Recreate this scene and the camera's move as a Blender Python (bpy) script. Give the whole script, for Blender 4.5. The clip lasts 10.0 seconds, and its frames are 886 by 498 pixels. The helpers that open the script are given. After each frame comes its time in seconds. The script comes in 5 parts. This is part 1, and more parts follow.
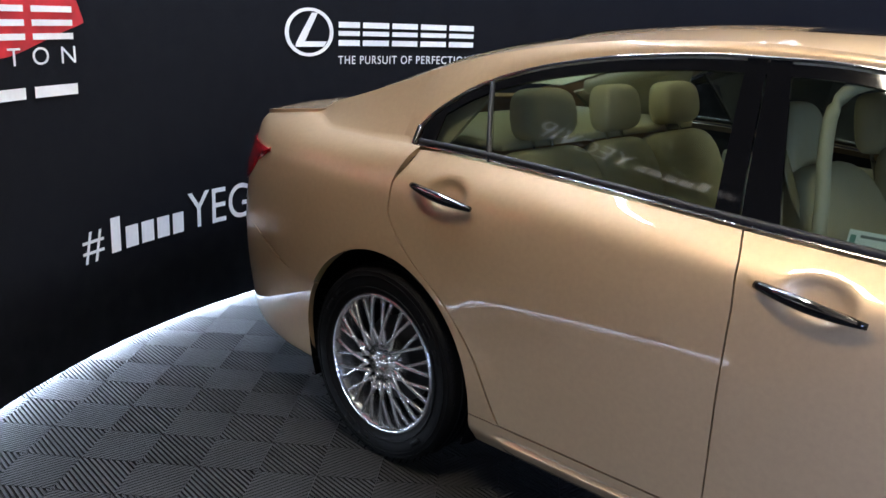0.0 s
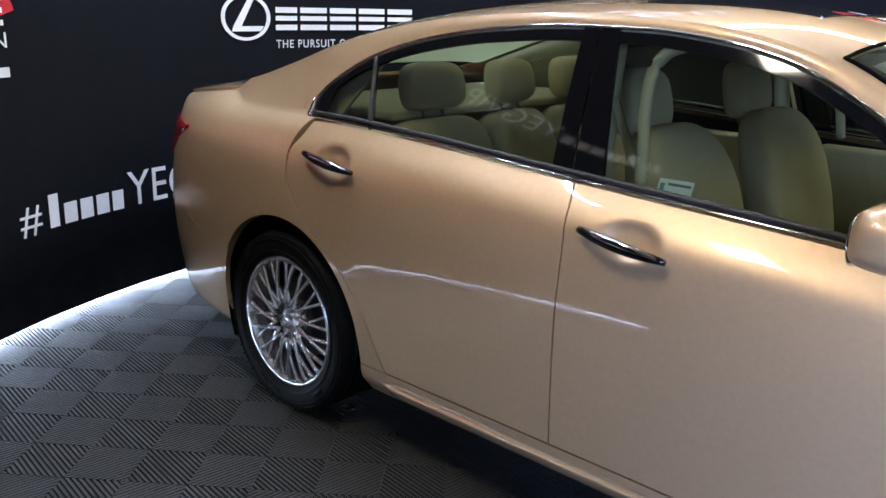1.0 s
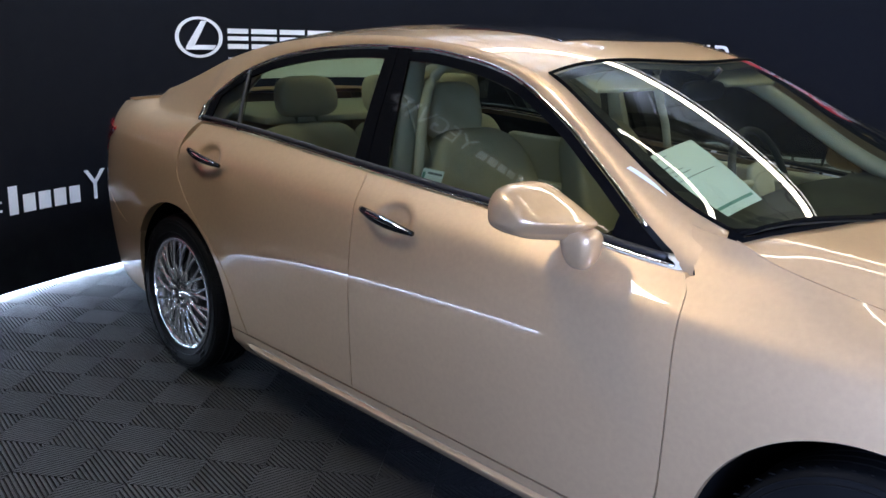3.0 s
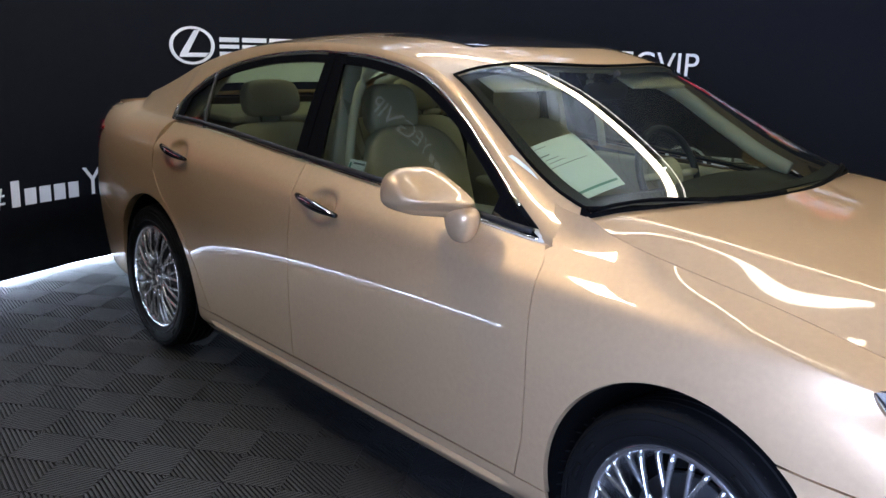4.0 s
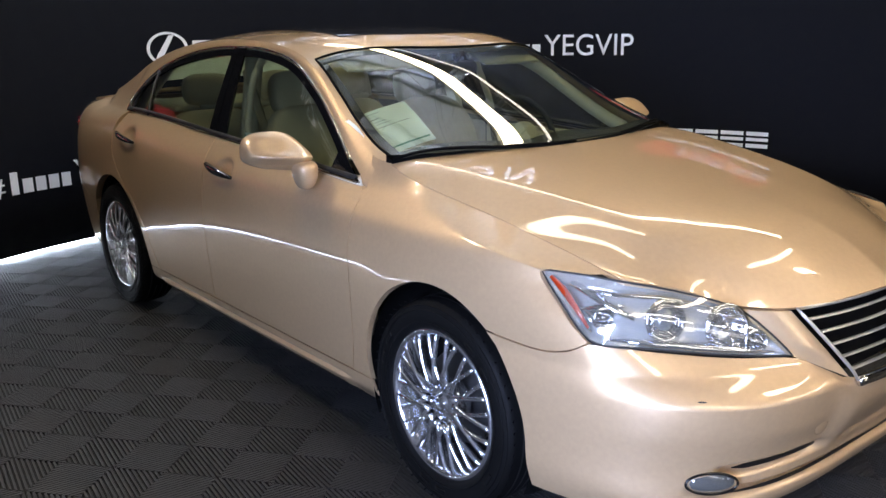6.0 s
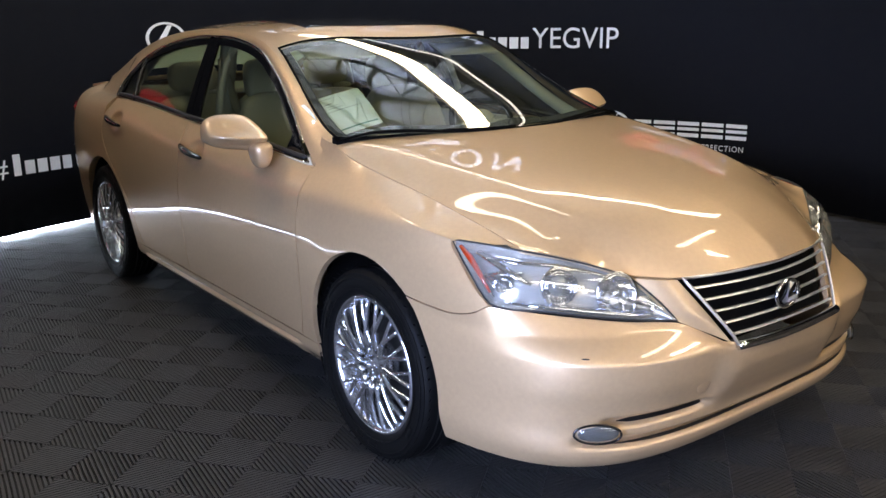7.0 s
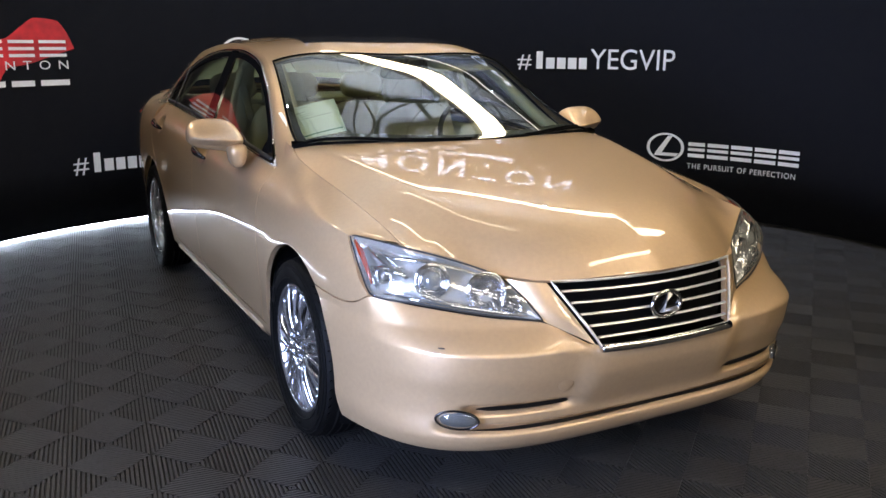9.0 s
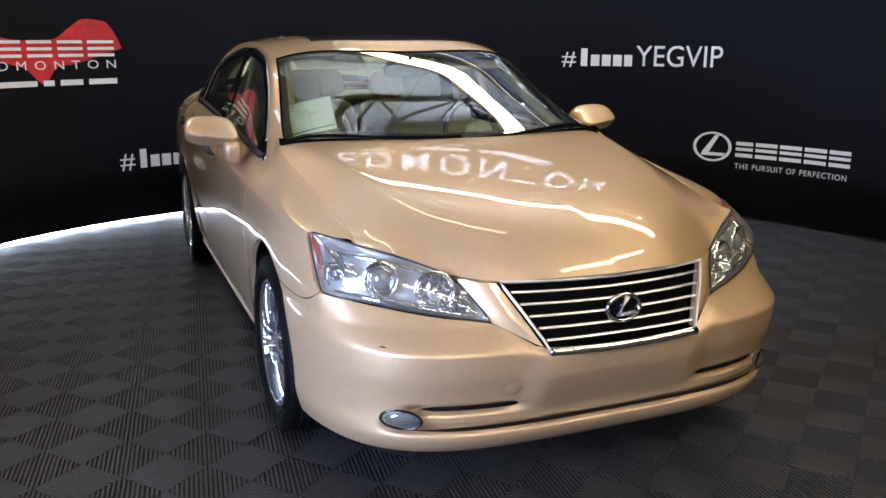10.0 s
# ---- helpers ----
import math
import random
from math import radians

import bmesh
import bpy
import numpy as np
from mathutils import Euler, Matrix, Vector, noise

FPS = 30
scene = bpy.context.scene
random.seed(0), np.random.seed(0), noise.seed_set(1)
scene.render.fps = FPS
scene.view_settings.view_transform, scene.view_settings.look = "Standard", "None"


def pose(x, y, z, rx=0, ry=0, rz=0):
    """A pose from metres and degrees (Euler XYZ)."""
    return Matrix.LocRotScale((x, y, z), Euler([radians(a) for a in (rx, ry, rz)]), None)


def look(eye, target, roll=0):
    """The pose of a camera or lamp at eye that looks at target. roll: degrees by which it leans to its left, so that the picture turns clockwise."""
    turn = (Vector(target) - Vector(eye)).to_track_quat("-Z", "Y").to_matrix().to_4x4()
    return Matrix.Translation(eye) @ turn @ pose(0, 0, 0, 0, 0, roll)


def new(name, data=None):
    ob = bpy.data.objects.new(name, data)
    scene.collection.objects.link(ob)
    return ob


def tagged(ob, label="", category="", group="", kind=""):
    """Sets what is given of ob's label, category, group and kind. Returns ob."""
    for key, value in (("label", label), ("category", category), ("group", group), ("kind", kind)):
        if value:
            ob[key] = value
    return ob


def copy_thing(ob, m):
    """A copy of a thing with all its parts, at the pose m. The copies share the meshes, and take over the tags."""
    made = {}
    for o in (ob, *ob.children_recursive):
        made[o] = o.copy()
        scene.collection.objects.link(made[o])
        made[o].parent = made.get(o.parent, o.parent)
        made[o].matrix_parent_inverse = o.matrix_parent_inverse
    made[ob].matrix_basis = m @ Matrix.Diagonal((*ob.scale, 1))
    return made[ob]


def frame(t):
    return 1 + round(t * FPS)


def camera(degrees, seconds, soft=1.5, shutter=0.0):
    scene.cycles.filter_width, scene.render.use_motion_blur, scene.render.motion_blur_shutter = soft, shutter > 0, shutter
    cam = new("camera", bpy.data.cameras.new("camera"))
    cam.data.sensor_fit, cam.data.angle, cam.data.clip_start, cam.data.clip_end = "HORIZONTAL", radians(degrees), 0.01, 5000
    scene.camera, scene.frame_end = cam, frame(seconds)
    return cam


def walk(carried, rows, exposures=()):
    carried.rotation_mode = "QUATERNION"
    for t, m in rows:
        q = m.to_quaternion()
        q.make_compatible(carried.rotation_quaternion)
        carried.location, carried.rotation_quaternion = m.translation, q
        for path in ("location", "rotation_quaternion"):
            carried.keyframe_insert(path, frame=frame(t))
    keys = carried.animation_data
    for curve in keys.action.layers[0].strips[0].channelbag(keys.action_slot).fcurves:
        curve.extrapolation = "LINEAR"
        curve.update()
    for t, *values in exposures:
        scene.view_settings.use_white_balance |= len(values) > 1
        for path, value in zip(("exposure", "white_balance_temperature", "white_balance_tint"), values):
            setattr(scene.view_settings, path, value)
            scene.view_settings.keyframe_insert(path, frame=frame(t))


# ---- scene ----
cam = camera(54.4, 10.0)
PATH = [
    (0, (0.542, -2.711, 1.452), (-0.763, -1.289, 0.927), 2.5),
    (0.5, (0.73, -2.643, 1.443), (-0.605, -1.254, 0.906), 1.9),
    (1, (0.965, -2.634, 1.431), (-0.338, -1.218, 0.884), 1.5),
    (1.5, (1.163, -2.619, 1.452), (-0.122, -1.186, 0.911), 1.4),
    (2, (1.39, -2.559, 1.441), (0.067, -1.152, 0.92), 1.8),
    (2.5, (1.611, -2.532, 1.45), (0.252, -1.157, 0.939), 1.7),
    (4, (2.335, -2.49, 1.461), (0.899, -1.185, 0.978), 2.0),
    (4.5, (2.579, -2.488, 1.462), (1.115, -1.215, 0.973), 0.6),
    (5, (2.845, -2.51, 1.466), (1.375, -1.245, 0.976), 0.1),
    (5.5, (3.078, -2.457, 1.455), (1.591, -1.212, 0.966), -0.4),
    (6.8, (3.618, -2.366, 1.445), (2.088, -1.184, 0.935), -0.9),
    (7, (3.68, -2.336, 1.442), (2.144, -1.161, 0.932), -0.5),
    (7.5, (3.82, -2.212, 1.442), (2.235, -1.096, 0.951), -0.4),
    (8, (3.957, -2.098, 1.434), (2.319, -1.052, 0.963), -0.4),
    (8.5, (4.175, -1.998, 1.422), (2.496, -1.01, 0.966), 0.3),
    (9, (4.293, -1.846, 1.433), (2.579, -0.927, 0.966), 0.5),
    (9.5, (4.348, -1.622, 1.423), (2.593, -0.794, 0.942), 0.4),
    (10, (4.451, -1.46, 1.431), (2.652, -0.723, 0.959), 0.1),
]
walk(cam, [(t, look(eye, target, roll)) for t, eye, target, roll in PATH],
     exposures=[(0.0, 0.72, 6450, 10), (2.5, 0.50, 5950, 10), (4.5, 0.18, 6650, 10), (5.5, 0.10, 6950, 10), (7.0, 0.08, 7050, 10), (10.0, 0.06, 7050, 10)])

# ---- world and light ----
CX, CY, RAD = 0.46, 0.27, 3.55          # middle and radius of the round backdrop
world = bpy.data.worlds.new("world")
world.use_nodes = True
scene.world = world
world.node_tree.nodes["Background"].inputs["Color"].default_value = (0.35, 0.42, 0.55, 1)
world.node_tree.nodes["Background"].inputs["Strength"].default_value = 0.02


def area_lamp(name, m, sx, sy, watts, color, spread=105):
    data = bpy.data.lights.new(name, "AREA")
    data.shape, data.size, data.size_y, data.energy, data.color = "RECTANGLE", sx, sy, watts, color
    data.spread = radians(spread)      # narrowed beam, shapes where the light falls
    ob = new(name, data)
    ob.matrix_world = m
    return ob


# daylight through a tall unseen window on the camera's side
area_lamp("daylight", look((3.3, -4.3, 1.15), (1.75, -0.9, 0.5)), 1.5, 2.0, 100, (0.42, 0.55, 1.0), 60)
# fill light added for the car's nose, no known source there
area_lamp("front_fill", look((8.35, 0.5, 2.6), (2.3, 0.2, 0.7)), 4.0, 2.0, 26, (0.95, 0.92, 0.83))

# ---- materials ----
def material(name, color=(0.5, 0.5, 0.5), rough=0.5, metal=0.0, coat=0.0, grain=0.0, grain_scale=60.0, bump=0.0, bump_scale=80.0, **more):
    m = bpy.data.materials.new(name)
    m.use_nodes = True
    nt = m.node_tree
    b = nt.nodes["Principled BSDF"]
    b.inputs["Base Color"].default_value = (*color, 1)
    b.inputs["Roughness"].default_value = rough
    b.inputs["Metallic"].default_value = metal
    b.inputs["Coat Weight"].default_value = coat
    b.inputs["Coat Roughness"].default_value = 0.02
    b.inputs["Coat IOR"].default_value = 1.6
    for k, v in more.items():
        b.inputs[k.replace("_", " ")].default_value = v
    if grain or bump:
        tc = nt.nodes.new("ShaderNodeTexCoord")
    if grain:
        n = nt.nodes.new("ShaderNodeTexNoise")
        n.inputs["Scale"].default_value, n.inputs["Detail"].default_value = grain_scale, 6
        n2 = nt.nodes.new("ShaderNodeTexNoise")
        n2.inputs["Scale"].default_value, n2.inputs["Detail"].default_value = grain_scale / 14, 3
        add = nt.nodes.new("ShaderNodeMath")
        nt.links.new(tc.outputs["Object"], n.inputs["Vector"])
        nt.links.new(tc.outputs["Object"], n2.inputs["Vector"])
        nt.links.new(n.outputs["Fac"], add.inputs[0])
        nt.links.new(n2.outputs["Fac"], add.inputs[1])
        ramp = nt.nodes.new("ShaderNodeMapRange")
        ramp.inputs["From Min"].default_value, ramp.inputs["From Max"].default_value = 0.7, 1.3
        ramp.inputs["To Min"].default_value, ramp.inputs["To Max"].default_value = 1 - grain, 1 + grain
        nt.links.new(add.outputs[0], ramp.inputs["Value"])
        mix = nt.nodes.new("ShaderNodeMix")
        mix.data_type, mix.blend_type = "RGBA", "MULTIPLY"
        mix.inputs["Factor"].default_value = 1
        mix.inputs[6].default_value = (*color, 1)
        nt.links.new(ramp.outputs["Result"], mix.inputs[7])
        nt.links.new(mix.outputs[2], b.inputs["Base Color"])
        rr = nt.nodes.new("ShaderNodeMapRange")
        rr.inputs["From Min"].default_value, rr.inputs["From Max"].default_value = 0.3, 0.7
        rr.inputs["To Min"].default_value, rr.inputs["To Max"].default_value = rough * (1 - grain * 0.5), min(1, rough * (1 + grain * 0.5))
        nt.links.new(n2.outputs["Fac"], rr.inputs["Value"])
        nt.links.new(rr.outputs["Result"], b.inputs["Roughness"])
    if bump:
        nb = nt.nodes.new("ShaderNodeTexNoise")
        nb.inputs["Scale"].default_value, nb.inputs["Detail"].default_value = bump_scale, 4
        nt.links.new(tc.outputs["Object"], nb.inputs["Vector"])
        bp = nt.nodes.new("ShaderNodeBump")
        bp.inputs["Strength"].default_value, bp.inputs["Distance"].default_value = bump, 0.004
        nt.links.new(nb.outputs["Fac"], bp.inputs["Height"])
        nt.links.new(bp.outputs["Normal"], b.inputs["Normal"])
    return m


def glowing(name, color, strength):
    m = bpy.data.materials.new(name)
    m.use_nodes = True
    b = m.node_tree.nodes["Principled BSDF"]
    b.inputs["Base Color"].default_value = (0.8, 0.8, 0.8, 1)
    b.inputs["Emission Color"].default_value = (*color, 1)
    b.inputs["Emission Strength"].default_value = strength
    return m


def clear_glass(name, tint, gloss_color=(1, 1, 1), ior=1.5):
    """Thin sheet glass: tinted see-through with a clear Fresnel gloss."""
    m = bpy.data.materials.new(name)
    m.use_nodes = True
    nt = m.node_tree
    nt.nodes.remove(nt.nodes["Principled BSDF"])
    out = nt.nodes["Material Output"]
    tr = nt.nodes.new("ShaderNodeBsdfTransparent")
    tr.inputs["Color"].default_value = (*tint, 1)
    gl = nt.nodes.new("ShaderNodeBsdfGlossy")
    gl.inputs["Color"].default_value, gl.inputs["Roughness"].default_value = (*gloss_color, 1), 0.015
    lw = nt.nodes.new("ShaderNodeLayerWeight")
    lw.inputs["Blend"].default_value = 0.5
    pw = nt.nodes.new("ShaderNodeMath")
    pw.operation = "POWER"
    pw.inputs[1].default_value = 3.6
    nt.links.new(lw.outputs["Facing"], pw.inputs[0])
    fr = nt.nodes.new("ShaderNodeMapRange")
    fr.inputs["To Min"].default_value, fr.inputs["To Max"].default_value = 2 * ((ior - 1) / (ior + 1)) ** 2, 0.95
    nt.links.new(pw.outputs[0], fr.inputs["Value"])
    mix = nt.nodes.new("ShaderNodeMixShader")
    nt.links.new(fr.outputs[0], mix.inputs[0])
    nt.links.new(tr.outputs[0], mix.inputs[1])
    nt.links.new(gl.outputs[0], mix.inputs[2])
    nt.links.new(mix.outputs[0], out.inputs["Surface"])
    return m


PAINT = material("gold_paint", (0.57, 0.390, 0.220), 0.44, 0.46, 1.0, grain=0.05, grain_scale=900, IOR=1.6)
CHROME = material("chrome", (0.78, 0.78, 0.8), 0.08, 1.0)
SLAT = material("satin_chrome", (0.80, 0.79, 0.78), 0.36, 0.9)
ALLOY = material("alloy", (0.64, 0.635, 0.63), 0.22, 0.95, grain=0.06, grain_scale=40)
BLACKGLOSS = material("gloss_black_trim", (0.004, 0.004, 0.0045), 0.05, 0, 0.0)
MATTBLACK = material("matt_black", (0.003, 0.003, 0.003), 0.9, Specular_IOR_Level=0.05)
BLACKPLASTIC = material("black_plastic", (0.012, 0.012, 0.013), 0.55, bump=0.1, bump_scale=300)
RUBBER = material("tyre_rubber", (0.004, 0.004, 0.004), 0.6, grain=0.25, grain_scale=90, bump=0.1, bump_scale=200, Specular_IOR_Level=0.10)
LEATHER = material("beige_leather", (0.52, 0.46, 0.33), 0.5, grain=0.08, grain_scale=30, bump=0.25, bump_scale=260)
CREAM = material("cream_trim", (0.55, 0.50, 0.38), 0.6, grain=0.06, grain_scale=50, bump=0.1)
DASH = material("dark_dash", (0.022, 0.022, 0.020), 0.6, grain=0.1, grain_scale=60, bump=0.15, bump_scale=300)
GLASS = clear_glass("window_glass", (0.46, 0.51, 0.44))
SHIELD = clear_glass("windshield_glass", (0.62, 0.68, 0.57), ior=1.6)
DARKGLASS = material("dark_roof_glass", (0.02, 0.02, 0.022), 0.03, 0, 0.4)
LENS = clear_glass("lamp_lens", (0.93, 0.94, 0.95))
REDLENS = material("red_lens", (0.35, 0.004, 0.008), 0.1, 0, 1.0)
AMBER = material("amber_reflector", (0.36, 0.03, 0.008), 0.15, 0, 0.8)
PROJECTOR = material("projector_lens", (0.20, 0.21, 0.20), 0.08, 0.5, 1.0)
REFLECT = material("lamp_reflector", (0.80, 0.81, 0.84), 0.12, 1.0)
BEZEL = material("lamp_bezel", (0.76, 0.76, 0.72), 0.20, 0.7, 0.3, bump=0.7, bump_scale=28)
PAPERM = material("white_paper", (0.86, 0.93, 0.88), 0.6, grain=0.03)
PAPERGREEN = material("green_print", (0.16, 0.33, 0.27), 0.6)
INK = material("ink", (0.20, 0.22, 0.21), 0.7)
FLOORM = material("floor_plastic", (0.030, 0.0285, 0.0285), 0.5, grain=0.3, grain_scale=50, bump=0.12, bump_scale=250)
FLOORBASE = material("floor_under", (0.022, 0.021, 0.021), 0.8, Specular_IOR_Level=0.2)
CLOTH = material("black_cloth", (0.0047, 0.0051, 0.0075), 0.8, grain=0.2, grain_scale=160, bump=0.2, bump_scale=500, Specular_IOR_Level=0.12)
PRINT = material("white_print", (0.80, 0.80, 0.80), 0.7, grain=0.05, grain_scale=60)
REDPRINT = material("red_print", (0.50, 0.016, 0.022), 0.6, grain=0.5, grain_scale=9)
WALLM = material("grey_plaster", (0.13, 0.13, 0.135), 0.8, grain=0.1, grain_scale=8, bump=0.1)
STEEL = material("painted_steel", (0.10, 0.10, 0.11), 0.5, grain=0.15)
DECK = material("roof_deck", (0.40, 0.39, 0.34), 0.6, grain=0.15, grain_scale=12)
TUBE = glowing("lamp_tube", (1.0, 0.89, 0.68), 15)
WASH = glowing("wash_tube", (0.56, 0.69, 1.0), 440)
WASHDIM = glowing("dim_wash_tube", (0.66, 0.78, 1.0), 120)
WASHLOW = glowing("low_wash_tube", (0.66, 0.78, 1.0), 55)
PANEL = glowing("panel_glow", (1.0, 0.88, 0.69), 78)
SLIMTUBE = glowing("slim_tube", (1.0, 0.94, 0.85), 4)
FILL = glowing("fill_tube", (1.0, 0.89, 0.71), 25)
STRIP = glowing("strip_light", (0.62, 0.76, 1.0), 64)
def blind_cloth():
    m = material("cream_blind", (0.62, 0.58, 0.42), 0.8, grain=0.06, grain_scale=120)
    nt = m.node_tree
    tr = nt.nodes.new("ShaderNodeBsdfTranslucent")
    tr.inputs["Color"].default_value = (0.70, 0.66, 0.46, 1)
    mix = nt.nodes.new("ShaderNodeMixShader")
    mix.inputs[0].default_value = 0.6
    nt.links.new(nt.nodes["Principled BSDF"].outputs[0], mix.inputs[1])
    nt.links.new(tr.outputs[0], mix.inputs[2])
    nt.links.new(mix.outputs[0], nt.nodes["Material Output"].inputs["Surface"])
    return m


def hazed(m, amount, color):
    """A thin milky film on clear plastic."""
    nt = m.node_tree
    out = nt.nodes["Material Output"]
    old = out.inputs["Surface"].links[0].from_socket
    df = nt.nodes.new("ShaderNodeBsdfDiffuse")
    df.inputs["Color"].default_value = (*color, 1)
    mix = nt.nodes.new("ShaderNodeMixShader")
    mix.inputs[0].default_value = amount
    nt.links.new(old, mix.inputs[1])
    nt.links.new(df.outputs[0], mix.inputs[2])
    nt.links.new(mix.outputs[0], out.inputs["Surface"])
    return m


BLIND = blind_cloth()
LENS = hazed(LENS, 0.075, (0.80, 0.80, 0.72))
DISC = material("brake_steel", (0.05, 0.05, 0.05), 0.5, 0.9)

# ---- building helpers ----
def part(name, bm, mat, parent=None, label="", smooth=True, m=None):
    me = bpy.data.meshes.new(name)
    bm.to_mesh(me)
    bm.free()
    me.materials.append(mat)
    if smooth:
        me.shade_smooth()
    ob = new(name, me)
    if parent is not None:
        ob.parent = parent
    if m is not None:
        ob.matrix_basis = m
    if label:
        ob["label"] = label
    return ob


def holder(name, m=None, parent=None):
    ob = new(name)
    if m is not None:
        ob.matrix_basis = m
    if parent is not None:
        ob.parent = parent
    return ob


def spline(knots):
    """A smooth function through knots (x, value), flat-extended at the ends."""
    xs = [k[0] for k in knots]
    ys = [k[1] for k in knots]
    n = len(xs)
    d = [(ys[i + 1] - ys[i]) / (xs[i + 1] - xs[i]) for i in range(n - 1)]
    s = [d[0]] + [0.0 if d[i - 1] * d[i] <= 0 else 2 * d[i - 1] * d[i] / (d[i - 1] + d[i]) for i in range(1, n - 1)] + [d[-1]]

    def f(x):
        if x <= xs[0]:
            return ys[0]
        if x >= xs[-1]:
            return ys[-1]
        i = max(k for k in range(n - 1) if xs[k] <= x)
        h = xs[i + 1] - xs[i]
        t = (x - xs[i]) / h
        return (ys[i] * (1 + 2 * t) * (1 - t) ** 2 + s[i] * h * t * (1 - t) ** 2 + ys[i + 1] * t * t * (3 - 2 * t) + s[i + 1] * h * t * t * (t - 1))
    return f


def soft(f, r):
    """The function f averaged over x - r to x + r, for even reflections."""
    wts = (1, 2, 3, 4, 3, 2, 1)
    return lambda x: sum(w * f(x + r * (k - 3) / 3) for k, w in enumerate(wts)) / 16


def path3(pts):
    """A smooth curve through points of space, by u in 0..1 (by chord length)."""
    acc = [0.0]
    for a, b in zip(pts, pts[1:]):
        acc.append(acc[-1] + max(1e-6, (Vector(b) - Vector(a)).length))
    fs = [spline([(acc[i] / acc[-1], p[k]) for i, p in enumerate(pts)]) for k in range(len(pts[0]))]
    return lambda u: Vector([f(u) for f in fs])


def lerp(a, b, t):
    return a + (b - a) * t


def sstep(a, b, x):
    t = min(1, max(0, (x - a) / (b - a)))
    return t * t * (3 - 2 * t)


def sheet(fn, us, vs, rim=0.012, mirror=False, inward=None):
    """A curved sheet fn(u, v) with its rim turned inward, so that shut lines read as real gaps."""
    bm = bmesh.new()
    sg = -1 if mirror else 1
    rows = [[bm.verts.new((p.x, p.y * sg, p.z)) for p in (fn(u, v) for u in us)] for v in vs]
    nu, nv = len(us), len(vs)
    for j in range(nv - 1):
        for i in range(nu - 1):
            q = [rows[j][i], rows[j][i + 1], rows[j + 1][i + 1], rows[j + 1][i]]
            bm.faces.new(q[::-1] if mirror else q)
    bm.normal_update()
    if rim:
        loop = rows[0] + [rows[j][-1] for j in range(1, nv)] + rows[-1][-2::-1] + [rows[j][0] for j in range(nv - 2, 0, -1)]
        low, top = [], []
        for v in loop:
            n = v.normal if inward is None else -Vector((inward[0], inward[1] * sg, inward[2]))
            low.append(bm.verts.new(v.co - n * rim))
            top.append(bm.verts.new(v.co))
        loop = top
        for k in range(len(loop)):
            a, b = loop[k], loop[(k + 1) % len(loop)]
            q = [b, a, low[k], low[(k + 1) % len(loop)]]
            f = bm.faces.new(q[::-1] if mirror else q)
            f.smooth = False
    return bm


def cut_sheet(fn, us, vs, hole, reseat, rim, mirror, inward):
    """A sheet with a round wheel arch cut out: hole (x, z, radius); reseat(x, z) puts a point back on the skin."""
    bm = bmesh.new()
    sg = -1 if mirror else 1
    hx, hz, hr = hole
    pts = [[fn(u, v) for u in us] for v in vs]
    nu, nv = len(us), len(vs)
    inside = [[math.hypot(p.x - hx, p.z - hz) < hr and p.y < 0 for p in row] for row in pts]
    made = {}
    def vert(j, i):
        if (j, i) not in made:
            p = pts[j][i]
            if inside[j][i]:
                d = max(1e-6, math.hypot(p.x - hx, p.z - hz))
                p = reseat(hx + (p.x - hx) / d * hr, hz + (p.z - hz) / d * hr)
            made[j, i] = bm.verts.new((p.x, p.y * sg, p.z))
        return made[j, i]
    for j in range(nv - 1):
        for i in range(nu - 1):
            cell = ((j, i), (j, i + 1), (j + 1, i + 1), (j + 1, i))
            if all(inside[a][b] for a, b in cell):
                continue
            q = [vert(a, b) for a, b in cell]
            bm.faces.new(q[::-1] if mirror else q)
    bmesh.ops.remove_doubles(bm, verts=bm.verts[:], dist=0.0004)
    bm.normal_update()
    way = Vector((inward[0], inward[1] * sg, inward[2])) * rim
    edges = [(e.link_loops[0].vert, e.link_loops[0].link_loop_next.vert) for e in bm.edges if len(e.link_loops) == 1]
    twin = {}
    for pair in edges:
        for v in pair:
            if v not in twin:
                twin[v] = (bm.verts.new(v.co), bm.verts.new(v.co + way))
    for a, b in edges:
        bm.faces.new((twin[b][0], twin[a][0], twin[a][1], twin[b][1])).smooth = False
    return bm


def seq(n, a=0.0, b=1.0):
    return [a + (b - a) * i / n for i in range(n + 1)]


def tube(pts, r, sides=10, closed=False, flat=1.0, up=None):
    """A round (or flattened) bar along points of space."""
    bm = bmesh.new()
    pts = [Vector(p) for p in pts]
    n = len(pts)
    rings = []
    for i, p in enumerate(pts):
        a, b = (pts[i - 1] if i or closed else p), (pts[(i + 1) % n] if i < n - 1 or closed else p)
        t = (b - a).normalized()
        ref = Vector(up) if up is not None else (Vector((0, 0, 1)) if abs(t.z) < 0.9 else Vector((1, 0, 0)))
        s = t.cross(ref).normalized()
        w = s.cross(t)
        rr = r(i / max(1, n - 1)) if callable(r) else r
        rings.append([bm.verts.new(p + (s * math.cos(2 * math.pi * k / sides) + w * flat * math.sin(2 * math.pi * k / sides)) * rr) for k in range(sides)])
    for i in range(n if closed else n - 1):
        A, B = rings[i], rings[(i + 1) % n]
        for k in range(sides):
            bm.faces.new((A[k], A[(k + 1) % sides], B[(k + 1) % sides], B[k]))
    if not closed:
        bm.faces.new(rings[0])
        bm.faces.new(rings[-1][::-1])
    bmesh.ops.recalc_face_normals(bm, faces=bm.faces)
    return bm


